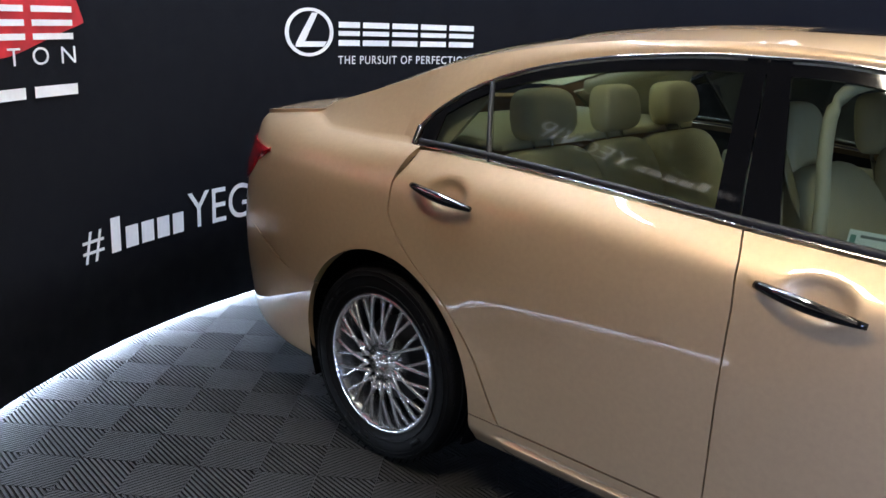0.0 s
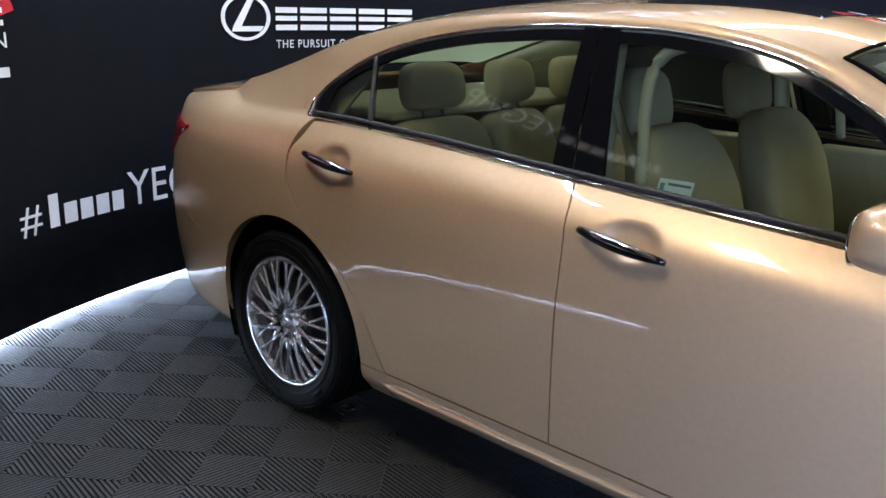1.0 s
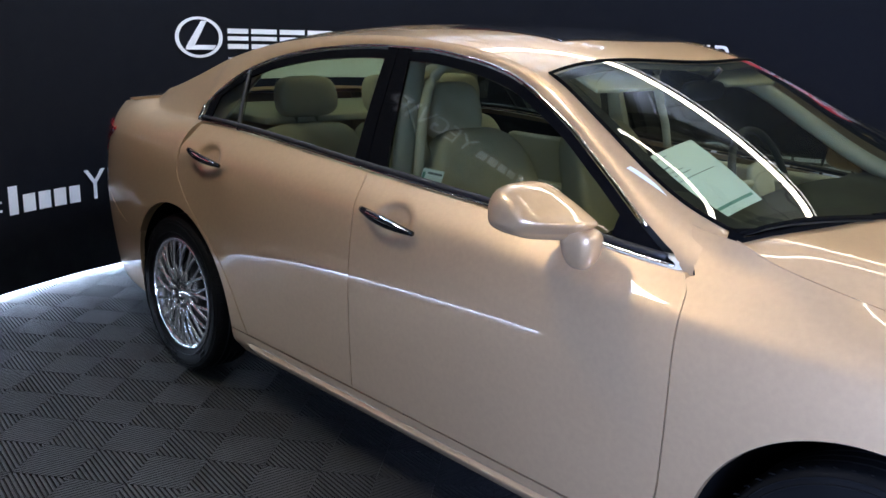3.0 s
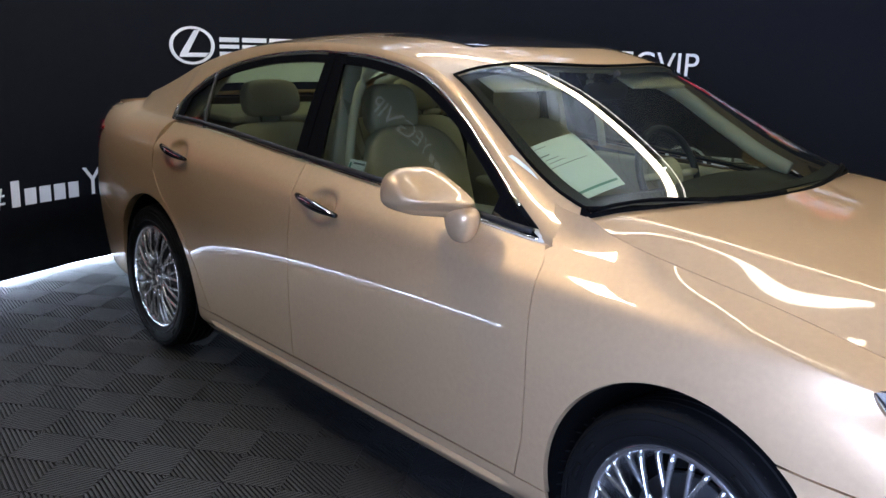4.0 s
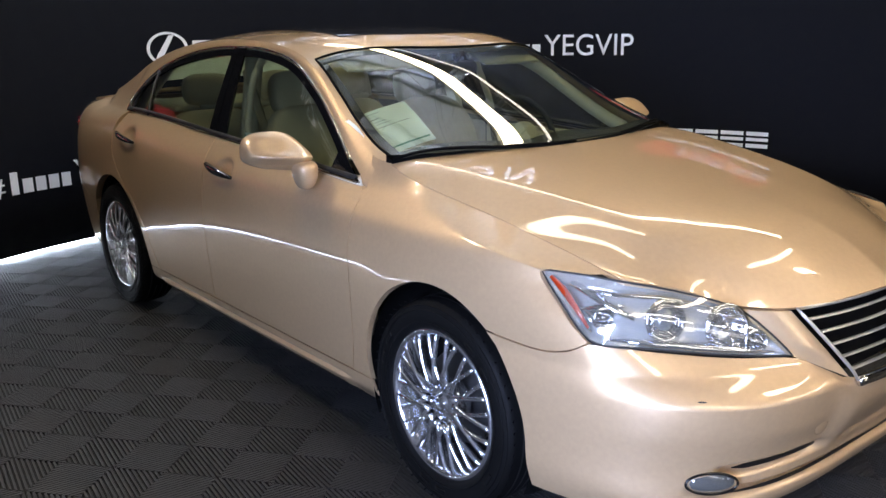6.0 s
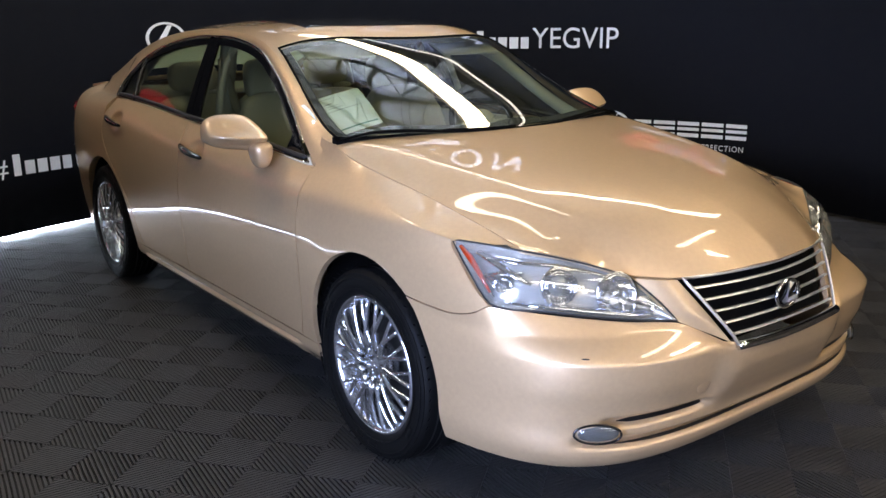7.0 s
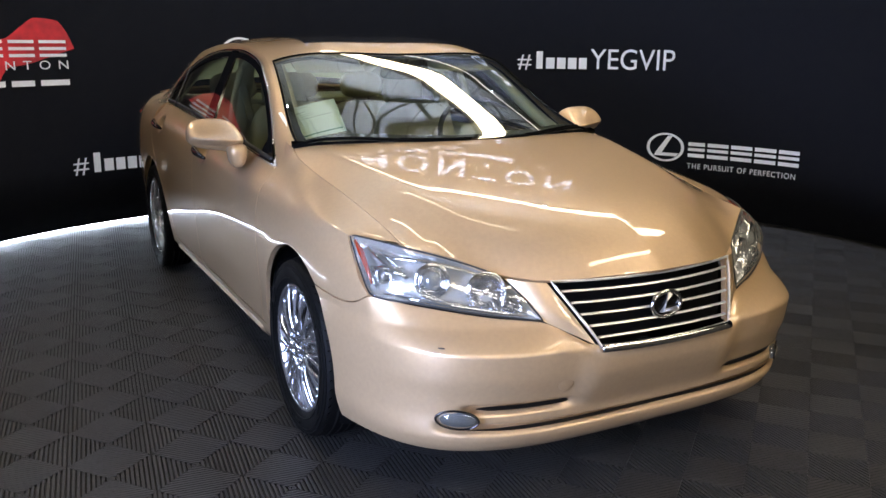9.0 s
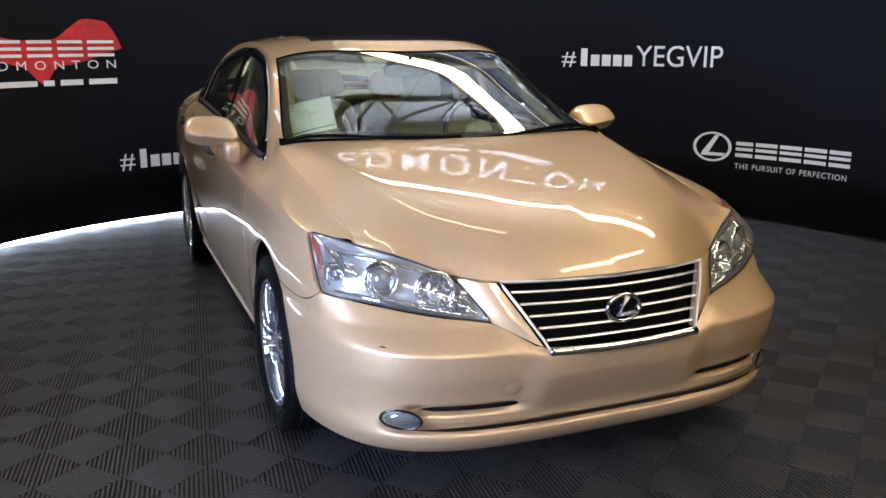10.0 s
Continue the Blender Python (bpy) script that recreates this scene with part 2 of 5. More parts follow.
def pillow(sx, sy, sz, e=4.0, nu=28, nv=16, shape=None):
    """A soft rounded block: a superellipsoid of half sizes sx, sy, sz, bent by shape(Vector)."""
    bm = bmesh.new()

    def pw(c, k):
        return math.copysign(abs(c) ** (2 / k), c)
    rows = []
    for j in range(nv + 1):
        ph = -math.pi / 2 + math.pi * j / nv
        row = []
        for i in range(nu):
            th = 2 * math.pi * i / nu
            p = Vector((sx * pw(math.cos(ph), e) * pw(math.cos(th), e), sy * pw(math.cos(ph), e) * pw(math.sin(th), e), sz * pw(math.sin(ph), e)))
            row.append(bm.verts.new(shape(p) if shape else p))
        rows.append(row)
    for j in range(nv):
        for i in range(nu):
            bm.faces.new((rows[j][i], rows[j][(i + 1) % nu], rows[j + 1][(i + 1) % nu], rows[j + 1][i]))
    bmesh.ops.remove_doubles(bm, verts=bm.verts, dist=1e-5)
    bmesh.ops.recalc_face_normals(bm, faces=bm.faces)
    return bm


def block(sx, sy, sz, bevel=0.004, at=(0, 0, 0)):
    bm = bmesh.new()
    bmesh.ops.create_cube(bm, size=1, matrix=Matrix.Translation(at) @ Matrix.Diagonal((sx, sy, sz, 1)))
    if bevel:
        bmesh.ops.bevel(bm, geom=bm.edges[:], offset=bevel, segments=2, affect="EDGES", profile=0.5)
    return bm


def lathe(profile, n=48, axis="y"):
    """A turned body from (radius, offset) pairs about the y axis."""
    bm = bmesh.new()
    rings = []
    for r, o in profile:
        rings.append([bm.verts.new((r * math.cos(2 * math.pi * k / n), o, r * math.sin(2 * math.pi * k / n))) for k in range(n)] if r > 1e-5 else [bm.verts.new((0, o, 0))])
    for A, B in zip(rings, rings[1:]):
        for k in range(n):
            q = [A[k % len(A)], A[(k + 1) % len(A)], B[(k + 1) % len(B)], B[k % len(B)]]
            q = list(dict.fromkeys(q))
            if len(q) > 2:
                bm.faces.new(q)
    bmesh.ops.recalc_face_normals(bm, faces=bm.faces)
    return bm


def fold(deg, z):
    """How far the hanging cloth bellies out, more so towards its upper edge and in one drape."""
    drape = math.exp(-((deg - 154) / 8) ** 4)
    wave = 0.006 * math.sin(radians(deg) * 37) + 0.004 * math.sin(radians(deg) * 91 + 1) + 0.016 * drape * math.sin(radians(deg) * 66)
    return wave * (max(0.0, z) / 3.8) ** 1.5


def on_backdrop(deg, z, proud=0.004):
    """A place on the inner face of the round backdrop."""
    a = radians(deg)
    r = RAD - proud + fold(deg, z)
    return Vector((CX + r * math.cos(a), CY + r * math.sin(a), z))

# ---- the place: floor, backdrop, room ----
A0, A1 = 38.0, 262.0     # the backdrop's arc, in degrees round its middle


def curtain():
    bm = bmesh.new()
    n, zs = 336, (0.027, 0.5, 1.0, 1.5, 2.0, 2.6, 3.2, 3.8, 4.3)
    rings = []
    for thick in (0.0, 0.03):
        grid = []
        for i in range(n + 1):
            deg = lerp(A0, A1, i / n)
            grid.append([bm.verts.new(on_backdrop(deg, z, -thick)) for z in zs])
        rings.append(grid)
    for g, flip in ((rings[0], False), (rings[1], True)):
        for i in range(n):
            for j in range(len(zs) - 1):
                q = [g[i][j], g[i][j + 1], g[i + 1][j + 1], g[i + 1][j]]
                bm.faces.new(q[::-1] if flip else q)
    a, b = rings
    for i in range(n):
        for j in (0, len(zs) - 1):
            bm.faces.new((a[i][j], a[i + 1][j], b[i + 1][j], b[i][j]))
    for i in (0, n):
        for j in range(len(zs) - 1):
            bm.faces.new((a[i][j], a[i][j + 1], b[i][j + 1], b[i][j]))
    bmesh.ops.recalc_face_normals(bm, faces=bm.faces)
    return bm


wall_back = part("wall_backdrop", curtain(), CLOTH)
tagged(wall_back, "round black cloth display backdrop with white printing", "backdrop wall", kind="structure")


def arc_rect(bm, d0, d1, z0, z1, slant=0.0):
    """A printed bar on the backdrop between two angles (d0 starts, degrees fall to the right)."""
    n = max(1, int(abs(d1 - d0) / 1.2) + 1)
    for i in range(n):
        a, b = lerp(d0, d1, i / n), lerp(d0, d1, (i + 1) / n)
        k = math.degrees(slant / RAD)
        bm.faces.new([bm.verts.new(on_backdrop(*q)) for q in ((a, z0), (b, z0), (b - k, z1), (a - k, z1))])


def bend(me_or_bm, deg0, z0):
    """Lay flat artwork (x to the right, y up, metres) on the backdrop, its origin at deg0, z0."""
    for v in me_or_bm.verts:
        v.co = on_backdrop(deg0 - math.degrees(v.co.x / RAD), z0 + v.co.y, 0.004)


def lettering(words, deg0, deg1, z0, height, name, stretch=0.0, mat=None, bold=0.0):
    """Words in the built-in font, fitted between two angles; height of the capitals."""
    cu = bpy.data.curves.new(name, "FONT")
    cu.body, cu.size, cu.space_character, cu.offset = words, 1.0, 1.0 + stretch, bold
    tmp = new(name, cu)
    dg = bpy.context.evaluated_depsgraph_get()
    me = bpy.data.meshes.new_from_object(tmp.evaluated_get(dg))
    bpy.data.objects.remove(tmp)
    bm = bmesh.new()
    bm.from_mesh(me)
    x0, x1 = min(v.co.x for v in bm.verts), max(v.co.x for v in bm.verts)
    caps = 0.70
    sx = radians(abs(deg0 - deg1)) * RAD / (x1 - x0)
    for v in bm.verts:
        v.co = Vector(((v.co.x - x0) * sx, v.co.y / caps * height, 0))
    bend(bm, deg0, z0)
    bmesh.ops.recalc_face_normals(bm, faces=bm.faces)
    return part(name, bm, mat or PRINT, wall_back, smooth=False)


def emblem_print(deg, z, rx, rz):
    """The round mark: an oval ring with a slanted angular stroke in it."""
    bm = bmesh.new()
    n = 64
    w = 0.16
    for i in range(n):
        q = []
        for k, s in ((i, 1.0), (i + 1, 1.0), (i + 1, 1 - w), (i, 1 - w)):
            a = 2 * math.pi * k / n
            q.append(bm.verts.new((rx * s * math.cos(a), rz * s * math.sin(a) * (1 if s == 1 else 1.03), 0)))
        bm.faces.new(q)
    for poly in (((0.10, 0.80), (0.34, 0.80), (-0.18, -0.38), (-0.58, -0.60), (-0.52, -0.38)), ((-0.58, -0.60), (-0.18, -0.38), (0.72, -0.38), (0.58, -0.60))):
        bm.faces.new([bm.verts.new((x * rx, y * rz, 0)) for x, y in poly])
    bend(bm, deg, z)
    return part("printed_emblem", bm, PRINT, wall_back, smooth=False)


def word_bars(deg0, deg1, z0, z1, widths, gap, name="printed_word_bars", slant=0.0, mat=None):
    """A brand word as plain blocks of its size."""
    bm = bmesh.new()
    total = sum(widths) + gap * (len(widths) - 1)
    at = 0.0
    for w in widths:
        arc_rect(bm, lerp(deg0, deg1, at / total), lerp(deg0, deg1, (at + w) / total), z0, z1, slant)
        at += w + gap
    return part(name, bm, mat or PRINT, wall_back, smooth=False)


def wordmark(deg0, deg1, z0, z1):
    """The brand word: five plain blocks, each a hollow frame of broad strokes."""
    bm = bmesh.new()
    widths, gap = (0.8, 1.0, 1.0, 1.0, 0.95), 0.12
    total = sum(widths) + gap * 4
    at = 0.0
    t = (z1 - z0) * 0.24
    for w in widths:
        a, b = lerp(deg0, deg1, at / total), lerp(deg0, deg1, (at + w) / total)
        arc_rect(bm, a, b, z0, z0 + t)
        arc_rect(bm, a, b, (z0 + z1) / 2 - t / 3, (z0 + z1) / 2 + t / 2)
        arc_rect(bm, a, b, z1 - t, z1)
        at += w + gap
    return part("printed_word_bars", bm, PRINT, wall_back, smooth=False)


def hash_sign(deg, z, s):
    """The tag: hash mark, five bars for the brand word, then its plain letters."""
    lettering("#", deg, deg - 2.0 * s, z, 0.13 * s, "printed_hash")
    word_bars(deg - 2.7 * s, deg - 3.6 * s, z - 0.005, z + 0.145 * s, (1,), 0)
    word_bars(deg - 4.1 * s, deg - 9.9 * s, z - 0.003, z + 0.092 * s, (1, 1, 1, 0.9), 0.28)
    lettering("YEGVIP", deg - 10.4 * s, deg - 22.2 * s, z, 0.172 * s, "printed_letters")


def brand_sign(deg, z):
    """Round mark, word and slogan; deg: the mark's middle."""
    emblem_print(deg, z, 0.163, 0.122)
    wordmark(deg - 3.2, deg - 18.3, z - 0.068, z + 0.056)
    lettering("THE PURSUIT OF PERFECTION", deg - 3.2, deg - 18.0, z - 0.164, 0.044, "printed_slogan", 0.15)


def red_sign(deg, z, k=1.0, cloth=True):
    """Red cloth print with the dealer's sign; deg: its right-hand end, k: its size."""
    bm = bmesh.new()
    top = ((0.0, -0.05), (-0.05, 0.06), (-0.12, 0.14), (-0.28, 0.155), (-0.40, 0.09), (-0.55, 0.005), (-0.80, 0.00), (-1.10, 0.07), (-1.42, 0.13), (-1.62, 0.02))
    low = ((0.0, -0.06), (-0.20, -0.12), (-0.38, -0.17), (-0.52, -0.19), (-0.63, -0.31), (-0.78, -0.19), (-1.05, -0.14), (-1.32, -0.22), (-1.62, -0.05))
    ft, fl = spline(sorted(top)), spline(sorted(low))
    n = 60
    for i in range(n):
        a, b = -1.62 + 1.62 * i / n, -1.62 + 1.62 * (i + 1) / n
        bm.faces.new([bm.verts.new((p[0] * k, p[1] * k, 0)) for p in ((a, fl(a)), (b, fl(b)), (b, ft(b)), (a, ft(a)))])
    for v in bm.verts:
        v.co = on_backdrop(deg - math.degrees(v.co.x / RAD), z + v.co.y, 0.003)
    if cloth:
        part("printed_red_cloth", bm, REDPRINT, wall_back, smooth=False)
    else:
        bm.free()

    def proud(ob):
        for v in ob.data.vertices:
            v.co -= (v.co - Vector((CX, CY, v.co.z))).normalized() * 0.003
    for d0, d1 in ((18.7, 16.3), (15.5, 12.7), (12.0, 8.9), (8.2, 5.0), (4.4, 1.0)):
        bb = bmesh.new()
        t = 0.022 * k
        for zz in (-0.118, -0.070, -0.022):
            arc_rect(bb, deg + d0 * k, deg + d1 * k, z + zz * k, z + zz * k + t)
        proud(part("printed_word_bars", bb, PRINT, wall_back, smooth=False))
    proud(lettering("EDMONTON", deg + 17.5 * k, deg + 0.9 * k, z - 0.205 * k, 0.062 * k, "printed_letters", 0.9))
    proud(word_bars(deg + 24.5 * k, deg + 0.9 * k, z - 0.322 * k, z - 0.282 * k, (5.2, 3.1, 0.9, 1.9, 2.4), 0.5, "printed_address_bars"))


hash_sign(205.4, 0.435, 1.0)
hash_sign(142.1, 1.215, 1.0)
hash_sign(241.0, 2.44, 0.95)
brand_sign(181.9, 1.335)
brand_sign(120.4, 0.572)
red_sign(204.0, 1.422)
lettering("EDMONTON", 174.5, 129.2, 2.88, 0.36, "printed_letters", 0.35, bold=0.018)
word_bars(168.0, 139.5, 2.72, 2.79, (0.9, 2.4, 3.1), 0.45, "printed_address_bars")
red_sign(96.5, 2.15, 0.75)

# floor: interlocking ribbed tiles, laid slightly turned from the car
SIDE = 0.1955
D1 = Vector((0.2750, -0.0295, 0))
D2 = Vector((0.0295, 0.2750, 0))
VA, VB = (D1 + D2) / 2, (D1 - D2) / 2
ORIGIN = Vector((0.782, -1.369, 0))
FANG = math.atan2(VA.y, VA.x)


def clip_strip(w0, w1, s):
    """The corners of a diagonal strip w0 < x - y < w1 inside the square 0..s."""
    poly = [(0, 0), (s, 0), (s, s), (0, s)]
    for k, lim in ((1, w0), (-1, -w1)):
        out = []
        for i in range(len(poly)):
            p, q = poly[i], poly[(i + 1) % len(poly)]
            dp, dq = k * (p[0] - p[1]) - lim, k * (q[0] - q[1]) - lim
            if dp >= 0:
                out.append(p)
            if (dp >= 0) != (dq >= 0):
                t = dp / (dp - dq)
                out.append((p[0] + (q[0] - p[0]) * t, p[1] + (q[1] - p[1]) * t))
        poly = out
        if not poly:
            break
    return poly


def tile_mesh():
    """One tile of two by two ribbed squares, the rib direction changing from square to square."""
    verts, faces = [], []
    s = SIDE
    m = 0.0008
    pitch = s * 2 / 18
    for qx in (0, 1):
        for qy in (0, 1):
            other = (qx + qy) % 2 == 1
            for k in range(-9, 9):
                c = (k + 0.5) * pitch
                # wider ribs in alternate squares: their lighter look put into the shape
                half = pitch * (0.31 if other else 0.43)
                poly = clip_strip(c - half, c + half, s - 2 * m)
                if len(poly) < 3:
                    continue
                crest = [(x - 0.05 * (x - y - c), y + 0.05 * (x - y - c)) for x, y in poly]
                pts, crest = ([((x if not other else s - 2 * m - x) + m + qx * s, y + m + qy * s) for x, y in w] for w in (poly, crest))
                if other:
                    pts, crest = pts[::-1], crest[::-1]
                b = len(verts)
                cx, cy = sum(p[0] for p in pts) / len(pts), sum(p[1] for p in pts) / len(pts)
                n = len(pts)
                verts += [(x, y, 0.0) for x, y in crest] + [(x, y, -0.0085) for x, y in pts]
                faces.append(tuple(range(b, b + n)))
                for i in range(n):
                    j = (i + 1) % n
                    faces.append((b + j, b + i, b + n + i, b + n + j))
    # edge bars round the tile
    return verts, faces


TV, TF = tile_mesh()
tile_data = bpy.data.meshes.new("floor_tile")
tile_data.from_pydata(TV, [], TF)
tile_data.materials.append(FLOORM)

bm = bmesh.new()
bmesh.ops.create_grid(bm, x_segments=2, y_segments=2, size=9.0, matrix=Matrix.Translation((0.5, 0, -0.0083)))
floor = part("floor", bm, FLOORBASE, smooth=False)
tagged(floor, "dark grey interlocking ribbed plastic tile floor", "floor", kind="structure")


def room():
    """Plain walls and a roof deck that close the hall round the backdrop."""
    x0, x1, y0, y1, h = -7.5, 8.5, -4.45, 7.5, 5.6
    for name, sx, sy, at in (("wall_north", x1 - x0, 0.2, ((x0 + x1) / 2, y1 + 0.1, h / 2)), ("wall_south", x1 - x0, 0.2, ((x0 + x1) / 2, y0 - 0.1, h / 2)),
                             ("wall_west", 0.2, y1 - y0, (x0 - 0.1, (y0 + y1) / 2, h / 2)), ("wall_east", 0.2, y1 - y0, (x1 + 0.1, (y0 + y1) / 2, h / 2))):
        w = part(name, block(sx, sy, h, 0, at), WALLM, smooth=False)
        tagged(w, "plain dark grey hall wall", "wall", kind="structure")
    c = part("ceiling", block(x1 - x0, y1 - y0, 0.12, 0, ((x0 + x1) / 2, (y0 + y1) / 2, h + 0.06)), DECK, smooth=False)
    tagged(c, "grey metal roof deck", "ceiling", kind="structure")


room()


def hall_window():
    """A tall unseen window in the south wall; a broad added frame in the east wall."""
    w = holder("front_fill_frame", pose(8.44, 0.5, 2.6))
    for y in (-2.06, -0.68, 0.68, 2.06):
        part("mullion", block(0.08, 0.06, 2.1, 0.01, (0, y, 0)), STEEL, w)
    for z in (-1.06, 1.06):
        part("window_frame", block(0.10, 4.2, 0.10, 0.01, (0, 0, z)), STEEL, w)
    for y in (-1.37, 0.0, 1.37):
        part("pane", block(0.012, 1.30, 2.04, 0, (0.02, y, 0)), GLASS, w)
    tagged(w, "broad grey frame added round the front fill lamp", "window", kind="structure")
    w = holder("window_1", pose(3.3, -4.39, 1.15))
    for x in (-0.82, 0, 0.82):
        part("mullion", block(0.06, 0.08, 2.1, 0.01, (x, 0, 0)), STEEL, w)
    for z in (-1.06, 1.06):
        part("window_frame", block(1.70, 0.12, 0.10, 0.01, (0, 0, z)), STEEL, w)
    for x in (-0.41, 0.41):
        part("pane", block(0.76, 0.012, 2.04, 0, (x, 0.02, 0)), GLASS, w)
    tagged(w, "tall showroom window with grey frame", "window", kind="structure")


hall_window()


def truss(x):
    t = holder("roof_truss", pose(x, 0, 4.75))
    for z in (0.0, 0.8):
        part("chord", block(0.10, 11.7, 0.10, 0.01, (0, 1.55, z)), STEEL, t)
    for k in range(11):
        y = -4 + k
        a, b = (0, y, 0.02), (0, y + 0.5, 0.78)
        part("web", tube([a, b], 0.03, 6), STEEL, t)
        part("web", tube([b, (0, y + 1, 0.02)], 0.03, 6), STEEL, t)
    tagged(t, "dark steel roof truss under the deck", "truss", "roof trusses")
    return t


tr = truss(-5.2)
for x in (-3.4, -1.6, 0.2, 2.0, 3.8, 5.6):
    copy_thing(tr, pose(x, 0, 4.75))


def arched_lamp(name, pts, half, glow, label):
    """A long bent lamp that hangs over the car: diffuser, housing and hangers."""
    r = holder(name, None)
    f = path3(pts)
    line = [f(u) for u in seq(48)]
    part("diffuser", tube(line, half, 10, flat=0.3), glow, r, "white glowing diffuser")
    part("housing", tube([p + Vector((0, 0, 0.045)) for p in line], half * 1.1, 10, flat=0.3), STEEL, r, "dark metal housing")
    for u in (0.06, 0.35, 0.65, 0.94):
        p = f(u)
        part("hanger", tube([p + Vector((0, 0, 0.06)), Vector((p.x, p.y, 5.6))], 0.006, 6), STEEL, r)
    tagged(r, label, "lamp")


arched_lamp("arched_lamp", [(-1.15, 0.20, 2.5), (-0.72, 0.50, 2.5), (-0.40, 0.80, 2.5), (-0.10, 0.98, 2.5), (0.18, 1.10, 2.5), (0.50, 1.25, 2.5), (0.90, 1.40, 2.5), (1.30, 1.62, 2.5), (1.68, 1.95, 2.5)], 0.085, TUBE, "long bent white lamp hanging over the car")
arched_lamp("slim_arched_lamp", [(-1.5, 1.15, 3.0), (-0.7, 1.75, 3.0), (0.1, 2.10, 3.0), (0.9, 2.35, 3.0)], 0.014, SLIMTUBE, "slim bent white lamp hanging over the car")

arched_lamp("side_lamp", [(0.45, -0.58, 2.5), (0.90, -0.36, 2.5), (1.30, -0.18, 2.5), (1.65, 0.02, 2.5)], 0.020, TUBE, "long white lamp hanging over the car's side")
arched_lamp("short_lamp", [(2.78, 0.55, 3.0), (2.45, 1.33, 3.0), (2.12, 2.12, 3.0)], 0.05, TUBE, "short straight white lamp hanging over the car")


def panel_light():
    b = holder("panel_light", pose(-0.55, -1.90, 3.05, 0, 0, 12))
    part("frame", block(0.32, 0.46, 0.05, 0.01, (0, 0, 0.03)), STEEL, b, "metal frame")
    part("diffuser", block(0.26, 0.40, 0.02, 0.005, (0, 0, 0.0)), PANEL, b, "glowing white panel")
    for y in (-0.2, 0.2):
        part("hanger", tube([(0, y, 0.05), (0, y, 2.6)], 0.006, 6), STEEL, b)
    tagged(b, "flat white panel light hanging beside the car", "lamp")


panel_light()


def strip_light(a0, a1):
    s = holder("strip_light", pose(CX, CY, 0))
    n = 90
    def ring(rad, z):
        return [((rad) * math.cos(radians(lerp(a0, a1, i / n))), rad * math.sin(radians(lerp(a0, a1, i / n))), z) for i in range(n + 1)]
    part("light_tube", tube(ring(RAD + 0.075, 0.014), 0.011, 8), STRIP, s, "glowing cool white tube")
    part("channel", tube(ring(RAD + 0.13, 0.014), 0.013, 6), STEEL, s, "metal channel")
    tagged(s, "cool white light strip along the backdrop's foot", "light strip")


strip_light(172, 245)


def backdrop_fill(a0, a1, glow):
    """Unseen cool tube added before the backdrop's upper edge to brighten cloth and letters."""
    s = holder("backdrop_fill", pose(CX, CY, 0))
    ring = [(3.22 * math.cos(radians(lerp(a0, a1, i / 30))), 3.22 * math.sin(radians(lerp(a0, a1, i / 30))), 4.10) for i in range(31)]
    part("light_tube", tube(ring, 0.035, 8), glow, s, "glowing cool white tube")
    # added shield, keeps the tube out of the car's reflections
    part("housing", tube([(x * 0.965, y * 0.965, z - 0.03) for x, y, z in ring], 0.012, 8, flat=12.0), STEEL, s, "dark metal shield")
    for k in (2, 15, 28):
        x, y, z = ring[k]
        part("hanger", tube([(x * 0.965, y * 0.965, z - 0.1), (x * 0.965, y * 0.965, 5.6)], 0.006, 6), STEEL, s)
        part("bracket", tube([(x * 0.965, y * 0.965, z + 0.05), (x, y, z + 0.03)], 0.008, 6), STEEL, s)
    tagged(s, "unseen cool white tube light added before the backdrop", "lamp")


backdrop_fill(129, 163, WASH)
backdrop_fill(166, 222, WASHDIM)
backdrop_fill(98, 126, WASHLOW)


def fill_light():
    """Long fitting with a glowing diffuser, added under the roof as fill light."""
    b = holder("fill_fitting", pose(4.9, -1.3, 4.2))
    part("tray", block(0.34, 2.5, 0.05, 0.01, (0, 0, 0.045)), STEEL, b, "grey metal tray")
    part("diffuser", block(0.28, 2.4, 0.03, 0.008, (0, 0, 0.0)), FILL, b, "glowing white diffuser")
    # upward glow added to lift the roof deck in reflections
    part("uplight", block(0.10, 2.3, 0.02, 0.005, (0, 0, 0.085)), FILL, b, "glowing strip on the tray")
    for y in (-1.0, 1.0):
        part("hanger", tube([(0, y, 0.06), (0, y, 1.42)], 0.006, 6), STEEL, b)
    tagged(b, "long white fill light added under the roof", "ceiling light", "ceiling lights")
    return b


bl = fill_light()
for x, y in ((6.4, -0.9), (6.4, 2.2), (5.0, 3.6), (3.4, 3.1), (-4.4, 1.2)):
    copy_thing(bl, pose(x, y, 4.2))

# ---- the car: surface functions (x forward, y left, z up; right side has negative y) ----
HANDLES = ((-1.252, 0.952), (-0.172, 0.905))
FX, RX, WZ, AR = 1.3875, -1.3875, 0.328, 0.388      # axles, hub height, arch radius
AXC = {1.3875: 1.3795, -1.3875: -1.3975}      # middles of the arch cut-outs
belt = spline([(-1.6, 1.045), (-1.2, 1.05), (-0.9, 1.04), (-0.3, 1.005), (0.33, 0.972), (0.9, 0.935), (1.2, 0.93)])
side_prof = soft(spline([(0.14, 0.780), (0.19, 0.825), (0.235, 0.862), (0.28, 0.872), (0.40, 0.886), (0.55, 0.899), (0.68, 0.905), (0.78, 0.901), (0.86, 0.890), (0.90, 0.880), (0.925, 0.866), (0.95, 0.845), (1.00, 0.796), (1.08, 0.722)]), 0.018)
